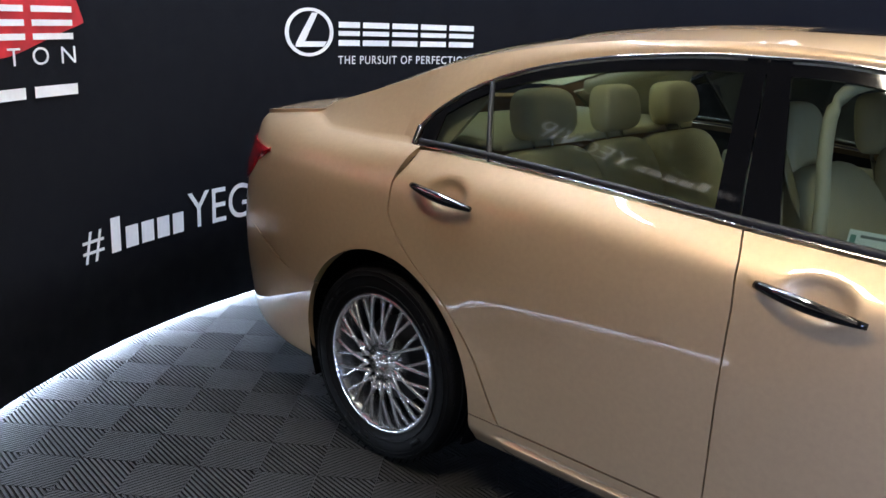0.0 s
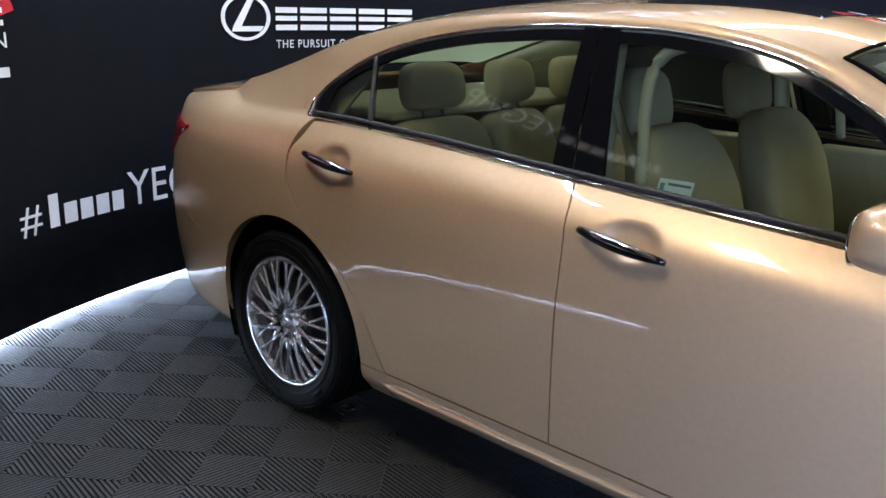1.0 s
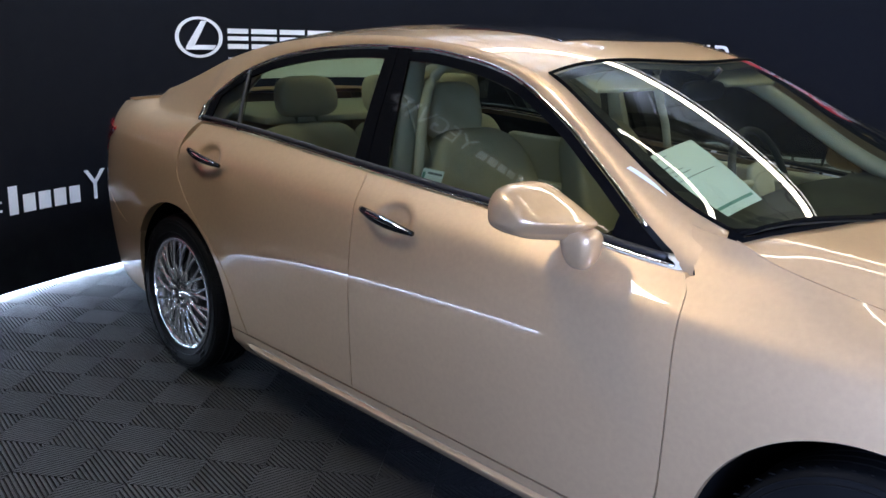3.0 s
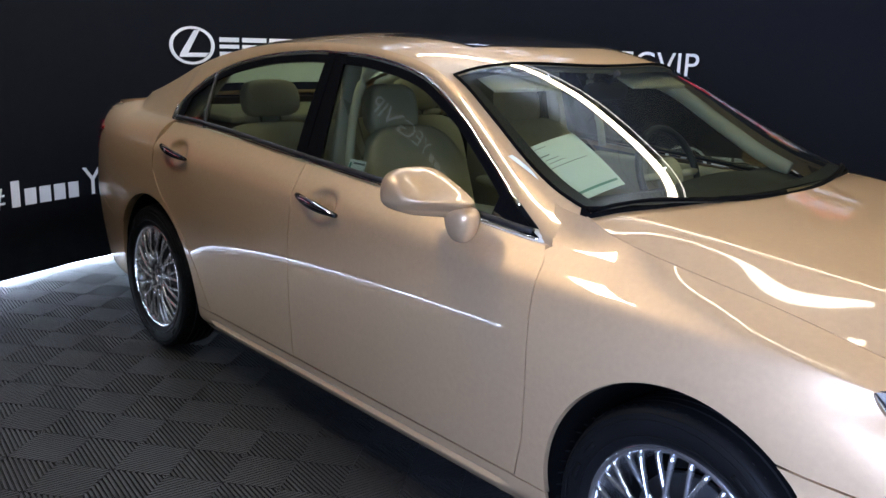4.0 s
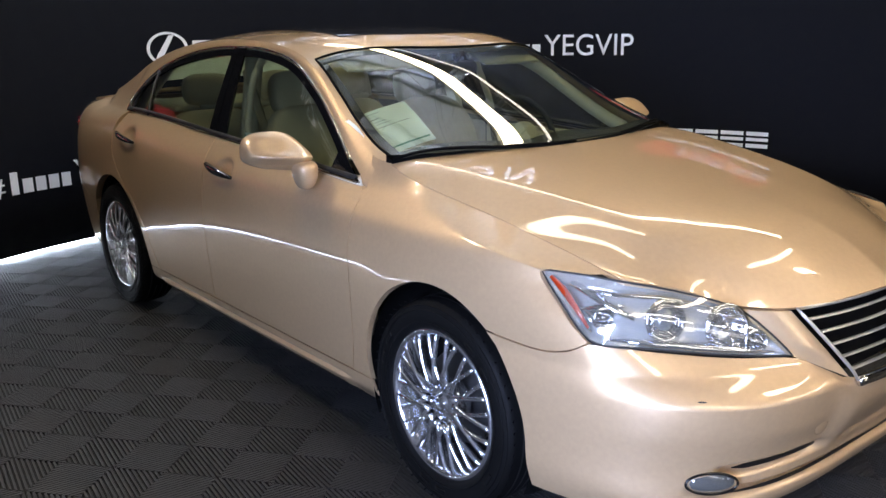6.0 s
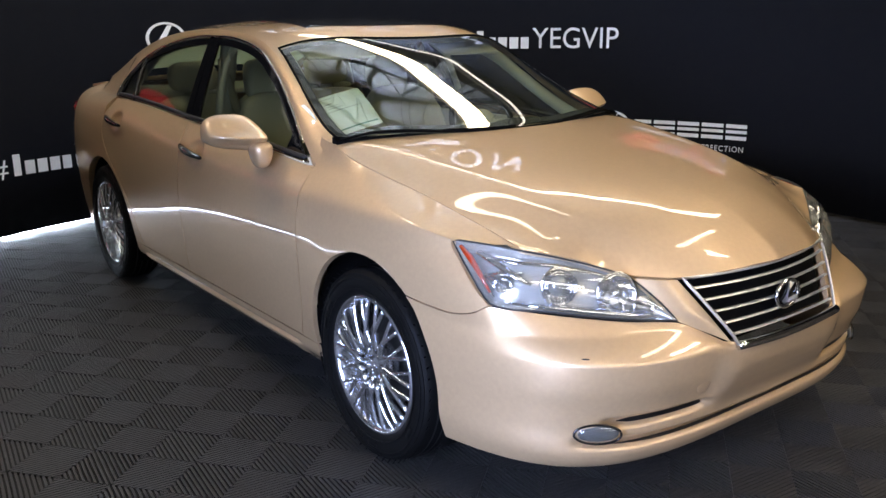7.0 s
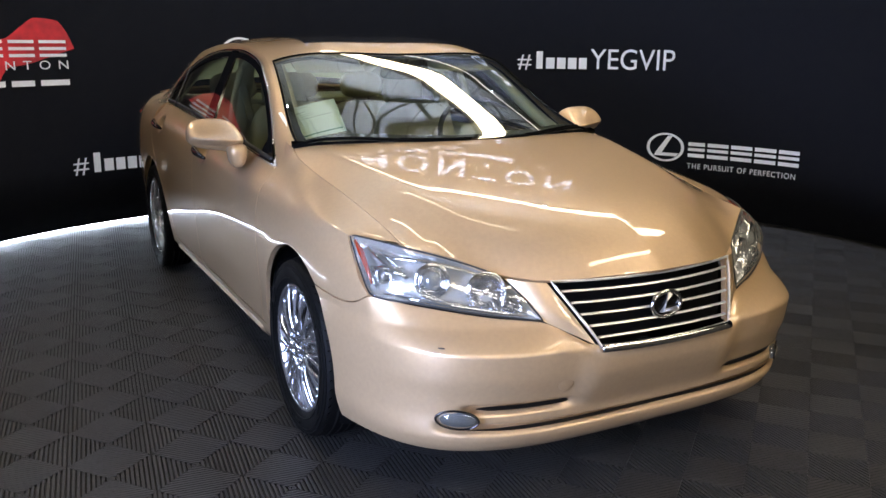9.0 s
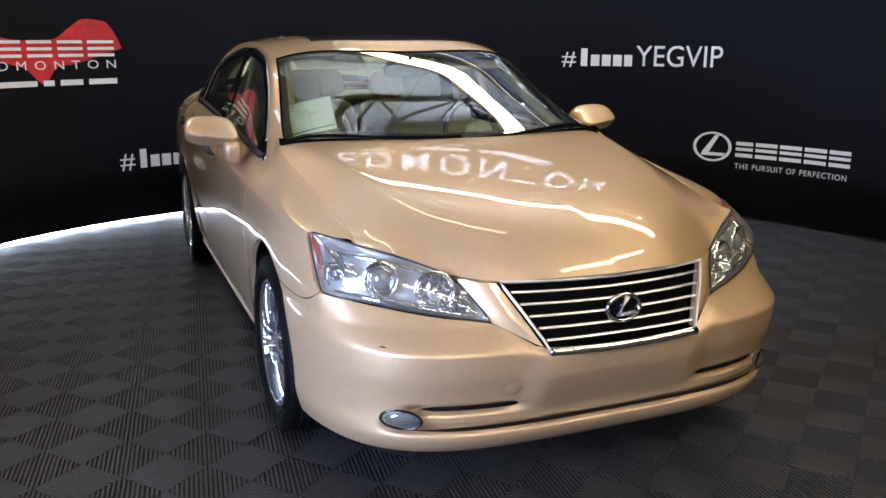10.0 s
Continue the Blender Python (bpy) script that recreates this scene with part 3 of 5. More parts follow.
nose_x = spline([(0.14, 2.15), (0.19, 2.235), (0.235, 2.288), (0.27, 2.302), (0.32, 2.298), (0.39, 2.312), (0.47, 2.340), (0.55, 2.350), (0.62, 2.31), (0.70, 2.24), (0.80, 2.04), (1.0, 1.98)])
tail_x = spline([(0.18, 2.38), (0.30, 2.46), (0.55, 2.49), (0.75, 2.475), (0.95, 2.43), (1.10, 2.38)])


def half_width(x, z):
    """Half the body's width at x and height z."""
    zz = z + (1.0 - belt(x)) * sstep(0.6, 0.9, z)
    w = side_prof(zz)
    if x > 1.15:
        u = (x - 1.15) / max(0.2, nose_x(z) - 1.15)
        w *= max(0.0, 1 - min(1, u) ** 3.95) ** (1 / 3.95)
    elif x < -1.2:
        u = (-1.2 - x) / (tail_x(z) - 1.2)
        w *= max(0.0, 1 - min(1, u) ** 4.6) ** (1 / 4.6)
    for ax in AXC.values():                   # slight flare round the wheel arches
        d = math.hypot(x - ax, z - WZ)
        w += 0.005 * math.exp(-((d - AR) / 0.07) ** 2) * sstep(0.25, 0.4, z)
    for hx, hz in HANDLES:                    # finger cups behind the door handles
        w -= 0.030 * math.exp(-(((x - hx - 0.115) / 0.070) ** 2 + ((z - hz + 0.014) / 0.040) ** 2) ** 2.5)
    return w


def side_point(x, z):
    return Vector((x, -half_width(x, z), z))


def arch_z(x, low):
    for ax in AXC.values():
        d = abs(x - ax)
        if d < AR:
            return max(low, WZ + math.sqrt(AR * AR - d * d))
        if d < AR + 0.035:
            return lerp(max(low, WZ), low, (d - AR) / 0.035)
    return low


car = holder("car", pose(0, 0, 0))
tagged(car, "metallic gold-beige four-door saloon parked on the tile floor", "car")
BOTH = (False, True)


def panel(name, fn, us, vs, parent=None, mat=None, rim=0.03, label="", both=True, inward=None):
    made = []
    for mir in (BOTH if both else (False,)):
        made.append(part(name, sheet(fn, us, vs, rim, mir, inward), mat or PAINT, parent[BOTH.index(mir)] if isinstance(parent, list) else (parent or car), label))
    return made


GAP = 0.0024
# door edges, by the share v of the height between sill and belt
rd_rear = spline([(0.0, -0.895), (0.08, -0.925), (0.25, -0.985), (0.44, -1.105), (0.57, -1.240), (0.66, -1.315), (0.76, -1.362), (0.86, -1.362), (0.94, -1.335), (1.0, -1.325)])
b_gap = spline([(0.0, -0.247), (0.4, -0.236), (0.75, -0.230), (0.9, -0.241), (1.0, -0.266)])
fd_front = spline([(0.0, 0.880), (0.25, 0.915), (0.6, 0.925), (0.85, 0.918), (0.95, 0.905), (1.0, 0.880)])
DOOR_LOW = 0.285


def door_fn(xl, xr):
    def fn(u, v):
        x = lerp(xl(v) + GAP, xr(v) - GAP, u)
        z = lerp(DOOR_LOW + GAP, belt(x) - 0.006, v)
        return side_point(x, z)
    return fn


rear_doors = panel("rear_door", door_fn(rd_rear, b_gap), seq(90), seq(70), inward=(0, 1, 0))
front_doors = panel("front_door", door_fn(b_gap, fd_front), seq(100), seq(70), inward=(0, 1, 0))


def gap_backing(u, v):
    """Black sheet added behind the doors as the shade in their gaps, seen only there."""
    x = lerp(-1.36, 0.93, u)
    z = lerp(max(0.26, arch_z(x, 0.2) + 0.01), belt(x) - 0.03, v)
    return side_point(x, z) + Vector((0, 0.022, 0))


panel("gap_sheet", gap_backing, seq(60), seq(30), mat=BLACKPLASTIC, rim=0, label="black sheet added to darken the door gaps")


# rear quarter, with its wheel arch, rolling over to the boot lid
deck_y = spline([(-2.45, 0.64), (-2.25, 0.68), (-2.1, 0.675), (-1.9, 0.64), (-1.4, 0.64)])
deck_z = spline([(-2.45, 1.040), (-2.2, 1.072), (-1.9, 1.108), (-1.4, 1.14)])


def quarter_bottom(x):
    return lerp(lerp(0.66, 0.53, sstep(-2.2, AXC[RX] - AR, x)), DOOR_LOW, sstep(AXC[RX] - 0.2, AXC[RX], x))


def roll(x, z0, s, ey, ez, ky=0.22, kz=0.80):
    """From the side at height z0 over the shoulder to the edge (ey, ez)."""
    y0 = half_width(x, z0)
    c = (lerp(y0, ey, ky), lerp(z0, ez, kz))
    return Vector((x, -((1 - s) ** 2 * y0 + 2 * s * (1 - s) * c[0] + s * s * ey), (1 - s) ** 2 * z0 + 2 * s * (1 - s) * c[1] + s * s * ez))


# the door's rear edge is given by the door's own share of height: convert
def rear_edge_at(z):
    return rd_rear(min(1, max(0, (z - DOOR_LOW) / (1.045 - DOOR_LOW))))


def quarter_fn(u, v):
    f = min(1, v / 0.8)
    x0 = -2.34 + 0.06 * f
    xr = rear_edge_at(lerp(DOOR_LOW, 0.95, f))
    zr = lerp(DOOR_LOW, belt(xr) - 0.095, f) if v <= 0.8 else lerp(belt(xr) - 0.095, belt(xr), (v - 0.8) / 0.2)
    xr = rear_edge_at(zr) - 2 * GAP if zr > DOOR_LOW else -0.897
    x = lerp(x0, xr, u)
    zt = belt(x) - 0.095
    if v <= 0.8:
        return side_point(x, lerp(quarter_bottom(lerp(-2.34, -0.897, u)), zt, f))
    k = sstep(-2.05, -1.80, x)
    bz = belt(x) + 0.006
    ey, ez = lerp(deck_y(x), glass_y(x, bz) + 0.002, k), lerp(deck_z(x) - 0.012, bz, k)
    if v <= 1:
        return roll(x, zt, (v - 0.8) / 0.2, ey, ez)
    # the foot of the rear pillar, sweeping up from the shoulder to the rail
    k = sstep(-2.02, -1.90, x)
    ty, tz = lerp(deck_y(x), rail_y(x), k), lerp(deck_z(x) - 0.012, rail_z(x), k)
    k = 1 - sstep(-1.41, -1.385, x)
    ty, tz = lerp(ey, ty, k), lerp(ez, tz, k)
    s = (v - 1) / 0.25
    cy, cz = lerp(ey, ty, 0.56), lerp(ez, tz, 0.42)
    return Vector((x, -((1 - s) ** 2 * ey + 2 * s * (1 - s) * cy + s * s * ty), (1 - s) ** 2 * ez + 2 * s * (1 - s) * cz + s * s * tz))



# front wing, from the door to the headlamp, rolling over to the bonnet edge
hood_y = spline([(0.70, 0.675), (0.86, 0.722), (0.96, 0.746), (1.1, 0.755), (1.3, 0.747), (1.6, 0.730), (1.8, 0.718), (1.94, 0.722)])
hood_z = spline([(0.70, 1.030), (0.86, 1.030), (0.96, 1.018), (1.05, 0.988), (1.2, 0.957), (1.5, 0.906), (1.8, 0.842), (1.94, 0.813)])


wing_z = soft(spline([(0.70, 1.030), (0.86, 1.016), (0.96, 1.002), (1.05, 0.985), (1.2, 0.957), (1.5, 0.906), (1.8, 0.842), (1.94, 0.813)]), 0.06)
wing_seam = spline([(1.615, 0.637), (1.70, 0.630), (1.79, 0.626), (1.85, 0.633), (1.90, 0.650), (1.935, 0.672)])


def wing_bottom(x):
    return lerp(DOOR_LOW, wing_seam(x), sstep(AXC[FX], AXC[FX] + 0.2, x))


def wing_fn(u, v):
    xr = spline([(0, 1.935), (0.40, 1.845), (0.78, 1.753), (0.86, 1.80), (1.0, 1.938)])(v)
    zl = lerp(DOOR_LOW, hood_z(0.9) - 0.085, min(1, v / 0.8))
    xl = fd_front(min(1, max(0, (zl - DOOR_LOW) / (0.935 - DOOR_LOW)))) + GAP if v < 0.8 else lerp(0.902, 0.845, (v - 0.8) / 0.2)
    x = lerp(xl, xr, u)
    zt = wing_z(x) - lerp(lerp(0.080, 0.052, sstep(0.88, 1.10, x)), 0.028, sstep(1.35, 1.78, x))
    if v <= 0.8:
        return side_point(x, lerp(wing_bottom(lerp(0.885, 1.935, u)), zt, v / 0.8))
    k = sstep(0.85, 1.00, x)
    ey, ez = lerp(rail_y(x) + 0.002, hood_y(x) + 0.0045, k), lerp(rail_z(x), hood_z(x), k)
    # control point where the side's slope meets the slope of the bonnet edge
    y0 = half_width(x, zt)
    q = (half_width(x, zt - 0.006) - y0) / 0.006
    m = lerp(1.3, 0.30, sstep(0.88, 1.40, x))
    cz = (ez - m * (y0 + q * zt - ey)) / max(0.3, 1 - m * q)
    cz = min(lerp(zt, ez, 0.88), max(lerp(zt, ez, 0.35), cz))
    cy = min(lerp(y0, ey, 0.12), max(lerp(y0, ey, 0.65), y0 - q * (cz - zt)))
    return roll(x, zt, (v - 0.8) / 0.2, ey, ez, (y0 - cy) / (y0 - ey), (cz - zt) / (ez - zt))


# sill under the doors
def sill_fn(u, v):
    x = lerp(-1.03, 1.03, u)
    p = side_point(x, lerp(0.165, DOOR_LOW - 0.004, v))
    tip = sstep(-0.93, -0.86, x) * (1 - sstep(0.80, 0.86, x))
    return p + Vector((0, -0.010 * tip * (1 - sstep(0.60, 0.66, v)) * sstep(0.0, 0.25, v) + 0.007 * tip * math.exp(-((v - 0.68) / 0.05) ** 2), 0))


def sill(mir):
    """One skin, trimmed by the front and by the rear arch."""
    bm = cut_sheet(lambda u, v: sill_fn(lerp(0.5, 1, u), v), seq(60), seq(26), (AXC[FX], WZ, AR), side_point, 0.010, mir, (0, 1, 0))
    part("sill", bm, PAINT, car)
    bm = cut_sheet(lambda u, v: sill_fn(lerp(0, 0.5, u), v), seq(60), seq(26), (AXC[RX], WZ, AR), side_point, 0.010, mir, (0, 1, 0))
    part("sill", bm, PAINT, car)


for mir in BOTH:
    sill(mir)


# bonnet
hood_rear = path3([(1.10, 0, 1.036), (1.08, -0.33, 1.036), (1.03, -0.58, 1.033), (0.955, -0.744, 1.020)])
hood_front = path3([(2.305, 0, 0.742), (2.275, -0.22, 0.738), (2.212, -0.37, 0.729), (2.131, -0.478, 0.739), (2.035, -0.60, 0.787), (1.942, -0.718, 0.818)])
hood_mid_z = soft(spline([(0.7, 1.078), (1.0, 1.050), (1.1, 1.037), (1.3, 1.011), (1.5, 0.983), (1.7, 0.954), (1.9, 0.922), (2.0, 0.902), (2.1, 0.872), (2.2, 0.826), (2.305, 0.752), (2.4, 0.66)]), 0.07)


ridge = spline([(1.0, 0.93), (1.47, 0.82), (1.77, 0.74), (2.17, 0.585), (2.3, 0.54)])


def hood_base(x, w):
    """Height of the bonnet: a gently domed middle, falling away outside two long ridges."""
    r, k = ridge(x), lerp(0.012, 0.030, sstep(1.7, 2.15, x))
    def g(q):
        return 0.26 * q * q + 0.9 * k * math.log(1 + math.exp((q - r) / k)) / (1 - r)
    return lerp(hood_mid_z(x), hood_z(x), g(min(1.0, w)) / g(1.0))


def hood_fn(u, v):
    w = abs(v)
    a, b = hood_rear(w), hood_front(w)
    x = lerp(a.x, b.x, u)
    a1, b1 = hood_rear(1), hood_front(1)
    g = hood_y(lerp(a1.x, b1.x, u)) / -lerp(a1.y, b1.y, u)
    y = lerp(a.y, b.y, u) * lerp(1, g, w * w)
    front = hood_base(b.x, -b.y / hood_y(b.x)) - b.z
    rear = hood_base(a.x, -a.y / hood_y(a.x)) - a.z
    z = hood_base(x, -y / hood_y(x)) - front * max(0.0, (u - 0.30) / 0.70) ** 4.6 - rear * (1 - min(1.0, u / 0.25)) ** 2
    return Vector((x, y if v <= 0 else -y, z))


part("bonnet", sheet(hood_fn, seq(72), seq(140, -1, 1), 0.014), PAINT, car)

# ---- front bumper ----
NX = 1.15


wide_low = spline([(0.14, 0.865), (0.22, 0.898), (0.32, 0.916), (0.50, 0.914), (0.60, 0.904), (0.66, 0.88)])


def bumper_wide(z):
    return max(side_prof(min(z, 0.68)), wide_low(z))


def ring_point(th, z):
    """The bumper's outline: th 0 at the flank to 1 at the middle of the nose."""
    a = th * math.pi / 2
    k = 2 / 3.95
    return Vector((NX + (nose_x(z) - NX) * math.sin(a) ** k, -bumper_wide(z) * math.cos(a) ** k if th < 1 else 0.0, z))


def th_for_x(x, z):
    s = min(1, max(0, (x - NX) / (nose_x(z) - NX)))
    return math.asin(s ** (3.95 / 2)) / (math.pi / 2)


def th_for_y(y, z):
    return math.acos(min(1, abs(y) / bumper_wide(z)) ** (3.95 / 2)) / (math.pi / 2)


TOP_EDGE = [(th_for_x(x, 0.55), x, -half_width(x, z + 0.003) - 0.001, z) for x, z in ((x, wing_bottom(x) - 0.0045) for x in (1.617, 1.66, 1.72, 1.78, 1.83, 1.87, 1.90, 1.935))]
TOP_EDGE += [(th_for_y(y, 0.55), x, y, z) for y, x, z in ((-0.722, 2.060, 0.651), (-0.547, 2.175, 0.624), (-0.403, 2.246, 0.609), (-0.335, 2.293, 0.577), (-0.270, 2.336, 0.545), (0.0, 2.374, 0.534))]
edge_x, edge_y, edge_z = (spline([(p[0], p[k]) for p in TOP_EDGE]) for k in (1, 2, 3))


def bumper_low(th):
    return lerp(0.216, 0.210, sstep(0.1, 0.5, th))


def groove(y, z):
    """Depth of the two long slots and the chin's step below them."""
    w = abs(y)
    g = 0.042 * math.exp(-((z - 0.360) / 0.015) ** 4) * sstep(0.28, 0.42, w) * (1 - sstep(0.62, 0.68, w))
    g += 0.044 * math.exp(-((z - 0.302 + 0.012 * (1 - w)) / lerp(0.010, 0.016, w)) ** 4) * (1 - sstep(0.66, 0.74, w))
    return g


def arch_front(z):
    return AXC[FX] + (math.sqrt(max(1e-6, AR ** 2 - (z - WZ) ** 2)) if z > WZ else AR + 0.05 * (WZ - z))


def bumper_grid(u, v):
    """u 0 at the wheel arch to 1 at the middle; v 0 at the chin to 1 at the upper edge."""
    th = lerp(th_for_x(1.617, 0.55), 1.0, u)
    e = Vector((edge_x(th), edge_y(th), edge_z(th)))
    zlow = bumper_low(u)
    z = lerp(zlow, e.z, v)
    zr = min(z, 0.60)
    p = ring_point(lerp(th_for_x(arch_front(z), zr), 1.0, u), zr)
    p.z = z
    q = ring_point(lerp(th_for_x(arch_front(e.z), min(e.z, 0.60)), 1.0, u), min(e.z, 0.60))
    q.z = e.z
    v0 = (0.545 - zlow) / (e.z - zlow)
    k = max(0.0, (v - v0) / (1 - v0)) if v0 < 0.98 else v ** 12
    k = lerp(v ** 3, k, sstep(0.03, 0.22, u))
    n = Vector((0.75, -0.5 if p.y < -0.2 else 0, 0)).normalized()
    p -= n * groove(p.y, z)
    # middle of the nose swells forward below the grille
    p.x += 0.021 * (1 - sstep(0.258, 0.330, abs(p.y) - 0.05 * (0.5 - z))) * sstep(0.30, 0.42, z) * (1 - k)
    return p + (e - q) * k


def bumper_full(u, v):
    p = bumper_grid(1 - abs(u), v)
    return p if u <= 0 else Vector((p.x, -p.y, p.z))


part("front_bumper", sheet(bumper_full, seq(136, -1, 1), seq(72), 0.02), PAINT, car)

# cheeks between lamp and grille
cheek_out = path3([(2.246, -0.400, 0.612), (2.19, -0.438, 0.674), (2.131, -0.480, 0.730)])
cheek_in = path3([(2.336, -0.268, 0.545), (2.272, -0.322, 0.640), (2.214, -0.372, 0.722)])


def cheek_fn(u, v):
    p = lerp(cheek_out(v), cheek_in(v), u)
    p.x += 0.016 * math.sin(math.pi * u) * min(1.0, 3 * v)
    return p


panel("nose_cheek", cheek_fn, seq(14), seq(16), rim=0.02, inward=(-1, 0, 0))

# chin shelf and dark slots
def slot(z, y0, y1, h, name="air_slot"):
    bm = bmesh.new()
    n = 30
    rows = []
    for i in range(n + 1):
        y = lerp(y0, y1, i / n)
        th = th_for_y(y, z)
        x = ring_point(th, z).x - 0.012
        e = h * min(1, 8 * min(i / n, 1 - i / n) + 0.15)
        rows.append((bm.verts.new((x, y, z - e)), bm.verts.new((x, y, z + e))))
    for a, b in zip(rows, rows[1:]):
        bm.faces.new((a[0], b[0], b[1], a[1]))
    bmesh.ops.solidify(bm, geom=bm.faces[:], thickness=0.004)
    return part(name, bm, BLACKPLASTIC, car, "black air slot")


slot(0.363, -0.62, -0.31, 0.007)
slot(0.363, 0.31, 0.62, 0.007)
slot(0.292, -0.64, 0.64, 0.006)


def fog_lamp(sg):
    f = holder("fog_lamp", Matrix.Translation((ring_point(th_for_y(0.668, 0.331), 0.331).x - 0.006, 0.668 * sg, 0.331)) @ Euler((0, 0, radians(-38 * -sg))).to_matrix().to_4x4(), car)
    rim = [(0.012, 0.066 * math.cos(radians(a)), 0.029 * math.sin(radians(a))) for a in range(0, 360, 10)]
    part("bezel", tube(rim, 0.0035, 8, True), BLACKGLOSS, f, "dark rim")
    part("reflector", pillow(0.012, 0.062, 0.026, 2.2), DISC, f)
    part("lens", pillow(0.022, 0.064, 0.028, 2.2), LENS, f, "clear lens")


for sg in (-1, 1):
    fog_lamp(sg)


# ---- grille ----
def grille():
    g = holder("grille", None, car)
    def edge(s):                                   # half width at height share s
        return lerp(0.262, 0.366, s)
    def gx(y, s):
        return lerp(2.338, 2.226, s) + 0.045 * (1 - (y / 0.36) ** 2) * lerp(0.5, 1.3, s)
    def gz(s):
        return lerp(0.552, 0.728, s)
    # backing
    bm = bmesh.new()
    rows = [[bm.verts.new((gx(edge(s) * w, s) - 0.045, edge(s) * w, gz(s) + 0.004 * (1 - w * w))) for w in seq(16, -1, 1)] for s in seq(6)]
    for a, b in zip(rows, rows[1:]):
        for i in range(16):
            bm.faces.new((a[i], a[i + 1], b[i + 1], b[i]))
    part("backing", bm, MATTBLACK, g, "black backing")
    for k in range(5):
        s = lerp(0.095, 0.84, k / 4)
        bm = bmesh.new()
        rows = []
        for w in seq(24, -1, 1):
            y = w * (edge(s) - 0.012)
            x, z = gx(y, s), gz(s)
            rows.append([bm.verts.new((x - dx, y, z + dz)) for dx, dz in ((0.001, -0.0036), (-0.003, -0.0008), (0.000, 0.0034), (0.007, 0.0030), (0.007, -0.0032))])
        for a, b in zip(rows, rows[1:]):
            for i in range(5):
                bm.faces.new((a[i], a[(i + 1) % 5], b[(i + 1) % 5], b[i]))
        bmesh.ops.recalc_face_normals(bm, faces=bm.faces)
        part("slat", bm, SLAT, g, "satin silver slat", smooth=False)
    # chrome surround
    ring = [(gx(w * edge(1), 1) + 0.004, w * edge(1), gz(1) + 0.001) for w in seq(20, -1, 1)] + [(gx(edge(s), s) + 0.004, edge(s), gz(s)) for s in seq(8, 0.92, 0.08)]
    ring += [(gx(w * edge(0), 0) + 0.006, w * edge(0), gz(0) - 0.008 - 0.006 * (1 - w * w)) for w in seq(20, 1, -1)] + [(gx(-edge(s), s) + 0.004, -edge(s), gz(s)) for s in seq(8, 0.08, 0.92)]
    part("surround", tube(ring, 0.0048, 8, True), SLAT, g, "satin silver surround")
    low = [(gx(w * edge(0), 0) + 0.010, w * edge(0), gz(0) - 0.012 - 0.006 * (1 - w * w)) for w in seq(24, -1, 1)]
    part("lower_bar", tube(low, 0.014, 8, flat=1.0), CHROME, g, "broad chrome lower bar")
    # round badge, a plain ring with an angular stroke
    bx, bz = gx(0, 0.5) + 0.010, gz(0.5)
    part("badge_plate", pillow(0.008, 0.053, 0.037, 2.0), BLACKGLOSS, g, "black badge plate", m=pose(bx, 0, bz))
    part("badge_ring", tube([(bx + 0.006, 0.058 * math.cos(radians(a)), bz + 0.041 * math.sin(radians(a))) for a in range(0, 360, 8)], 0.0065, 8, True), CHROME, g, "chrome oval ring")
    part("badge_stroke", tube([(bx + 0.010, 0.010, bz + 0.034), (bx + 0.012, -0.020, bz - 0.020), (bx + 0.010, 0.040, bz - 0.020)], 0.0085, 8), SLAT, g)
    return g


grille()


# ---- headlamps ----
lamp_top = path3([(1.753, -0.826, 0.826), (1.85, -0.782, 0.823), (1.942, -0.725, 0.812), (2.037, -0.605, 0.780), (2.131, -0.486, 0.732), (2.19, -0.442, 0.68), (2.246, -0.403, 0.617)])
lamp_bot = path3([(1.753, -0.826, 0.822), (1.84, -0.834, 0.748), (1.935, -0.836, 0.676), (2.06, -0.722, 0.659), (2.175, -0.547, 0.632), (2.246, -0.403, 0.615)])


def lamp_fn(depth):
    def fn(u, v):
        p = lerp(lamp_bot(u), lamp_top(u), v)
        b = math.sin(math.pi * v) * math.sin(math.pi * min(1, u * 1.0))
        p += Vector((0.75, -0.55, 0.35)) * (0.035 * b - depth * (0.25 + 0.75 * min(1, 3 * b)))
        return p
    return fn


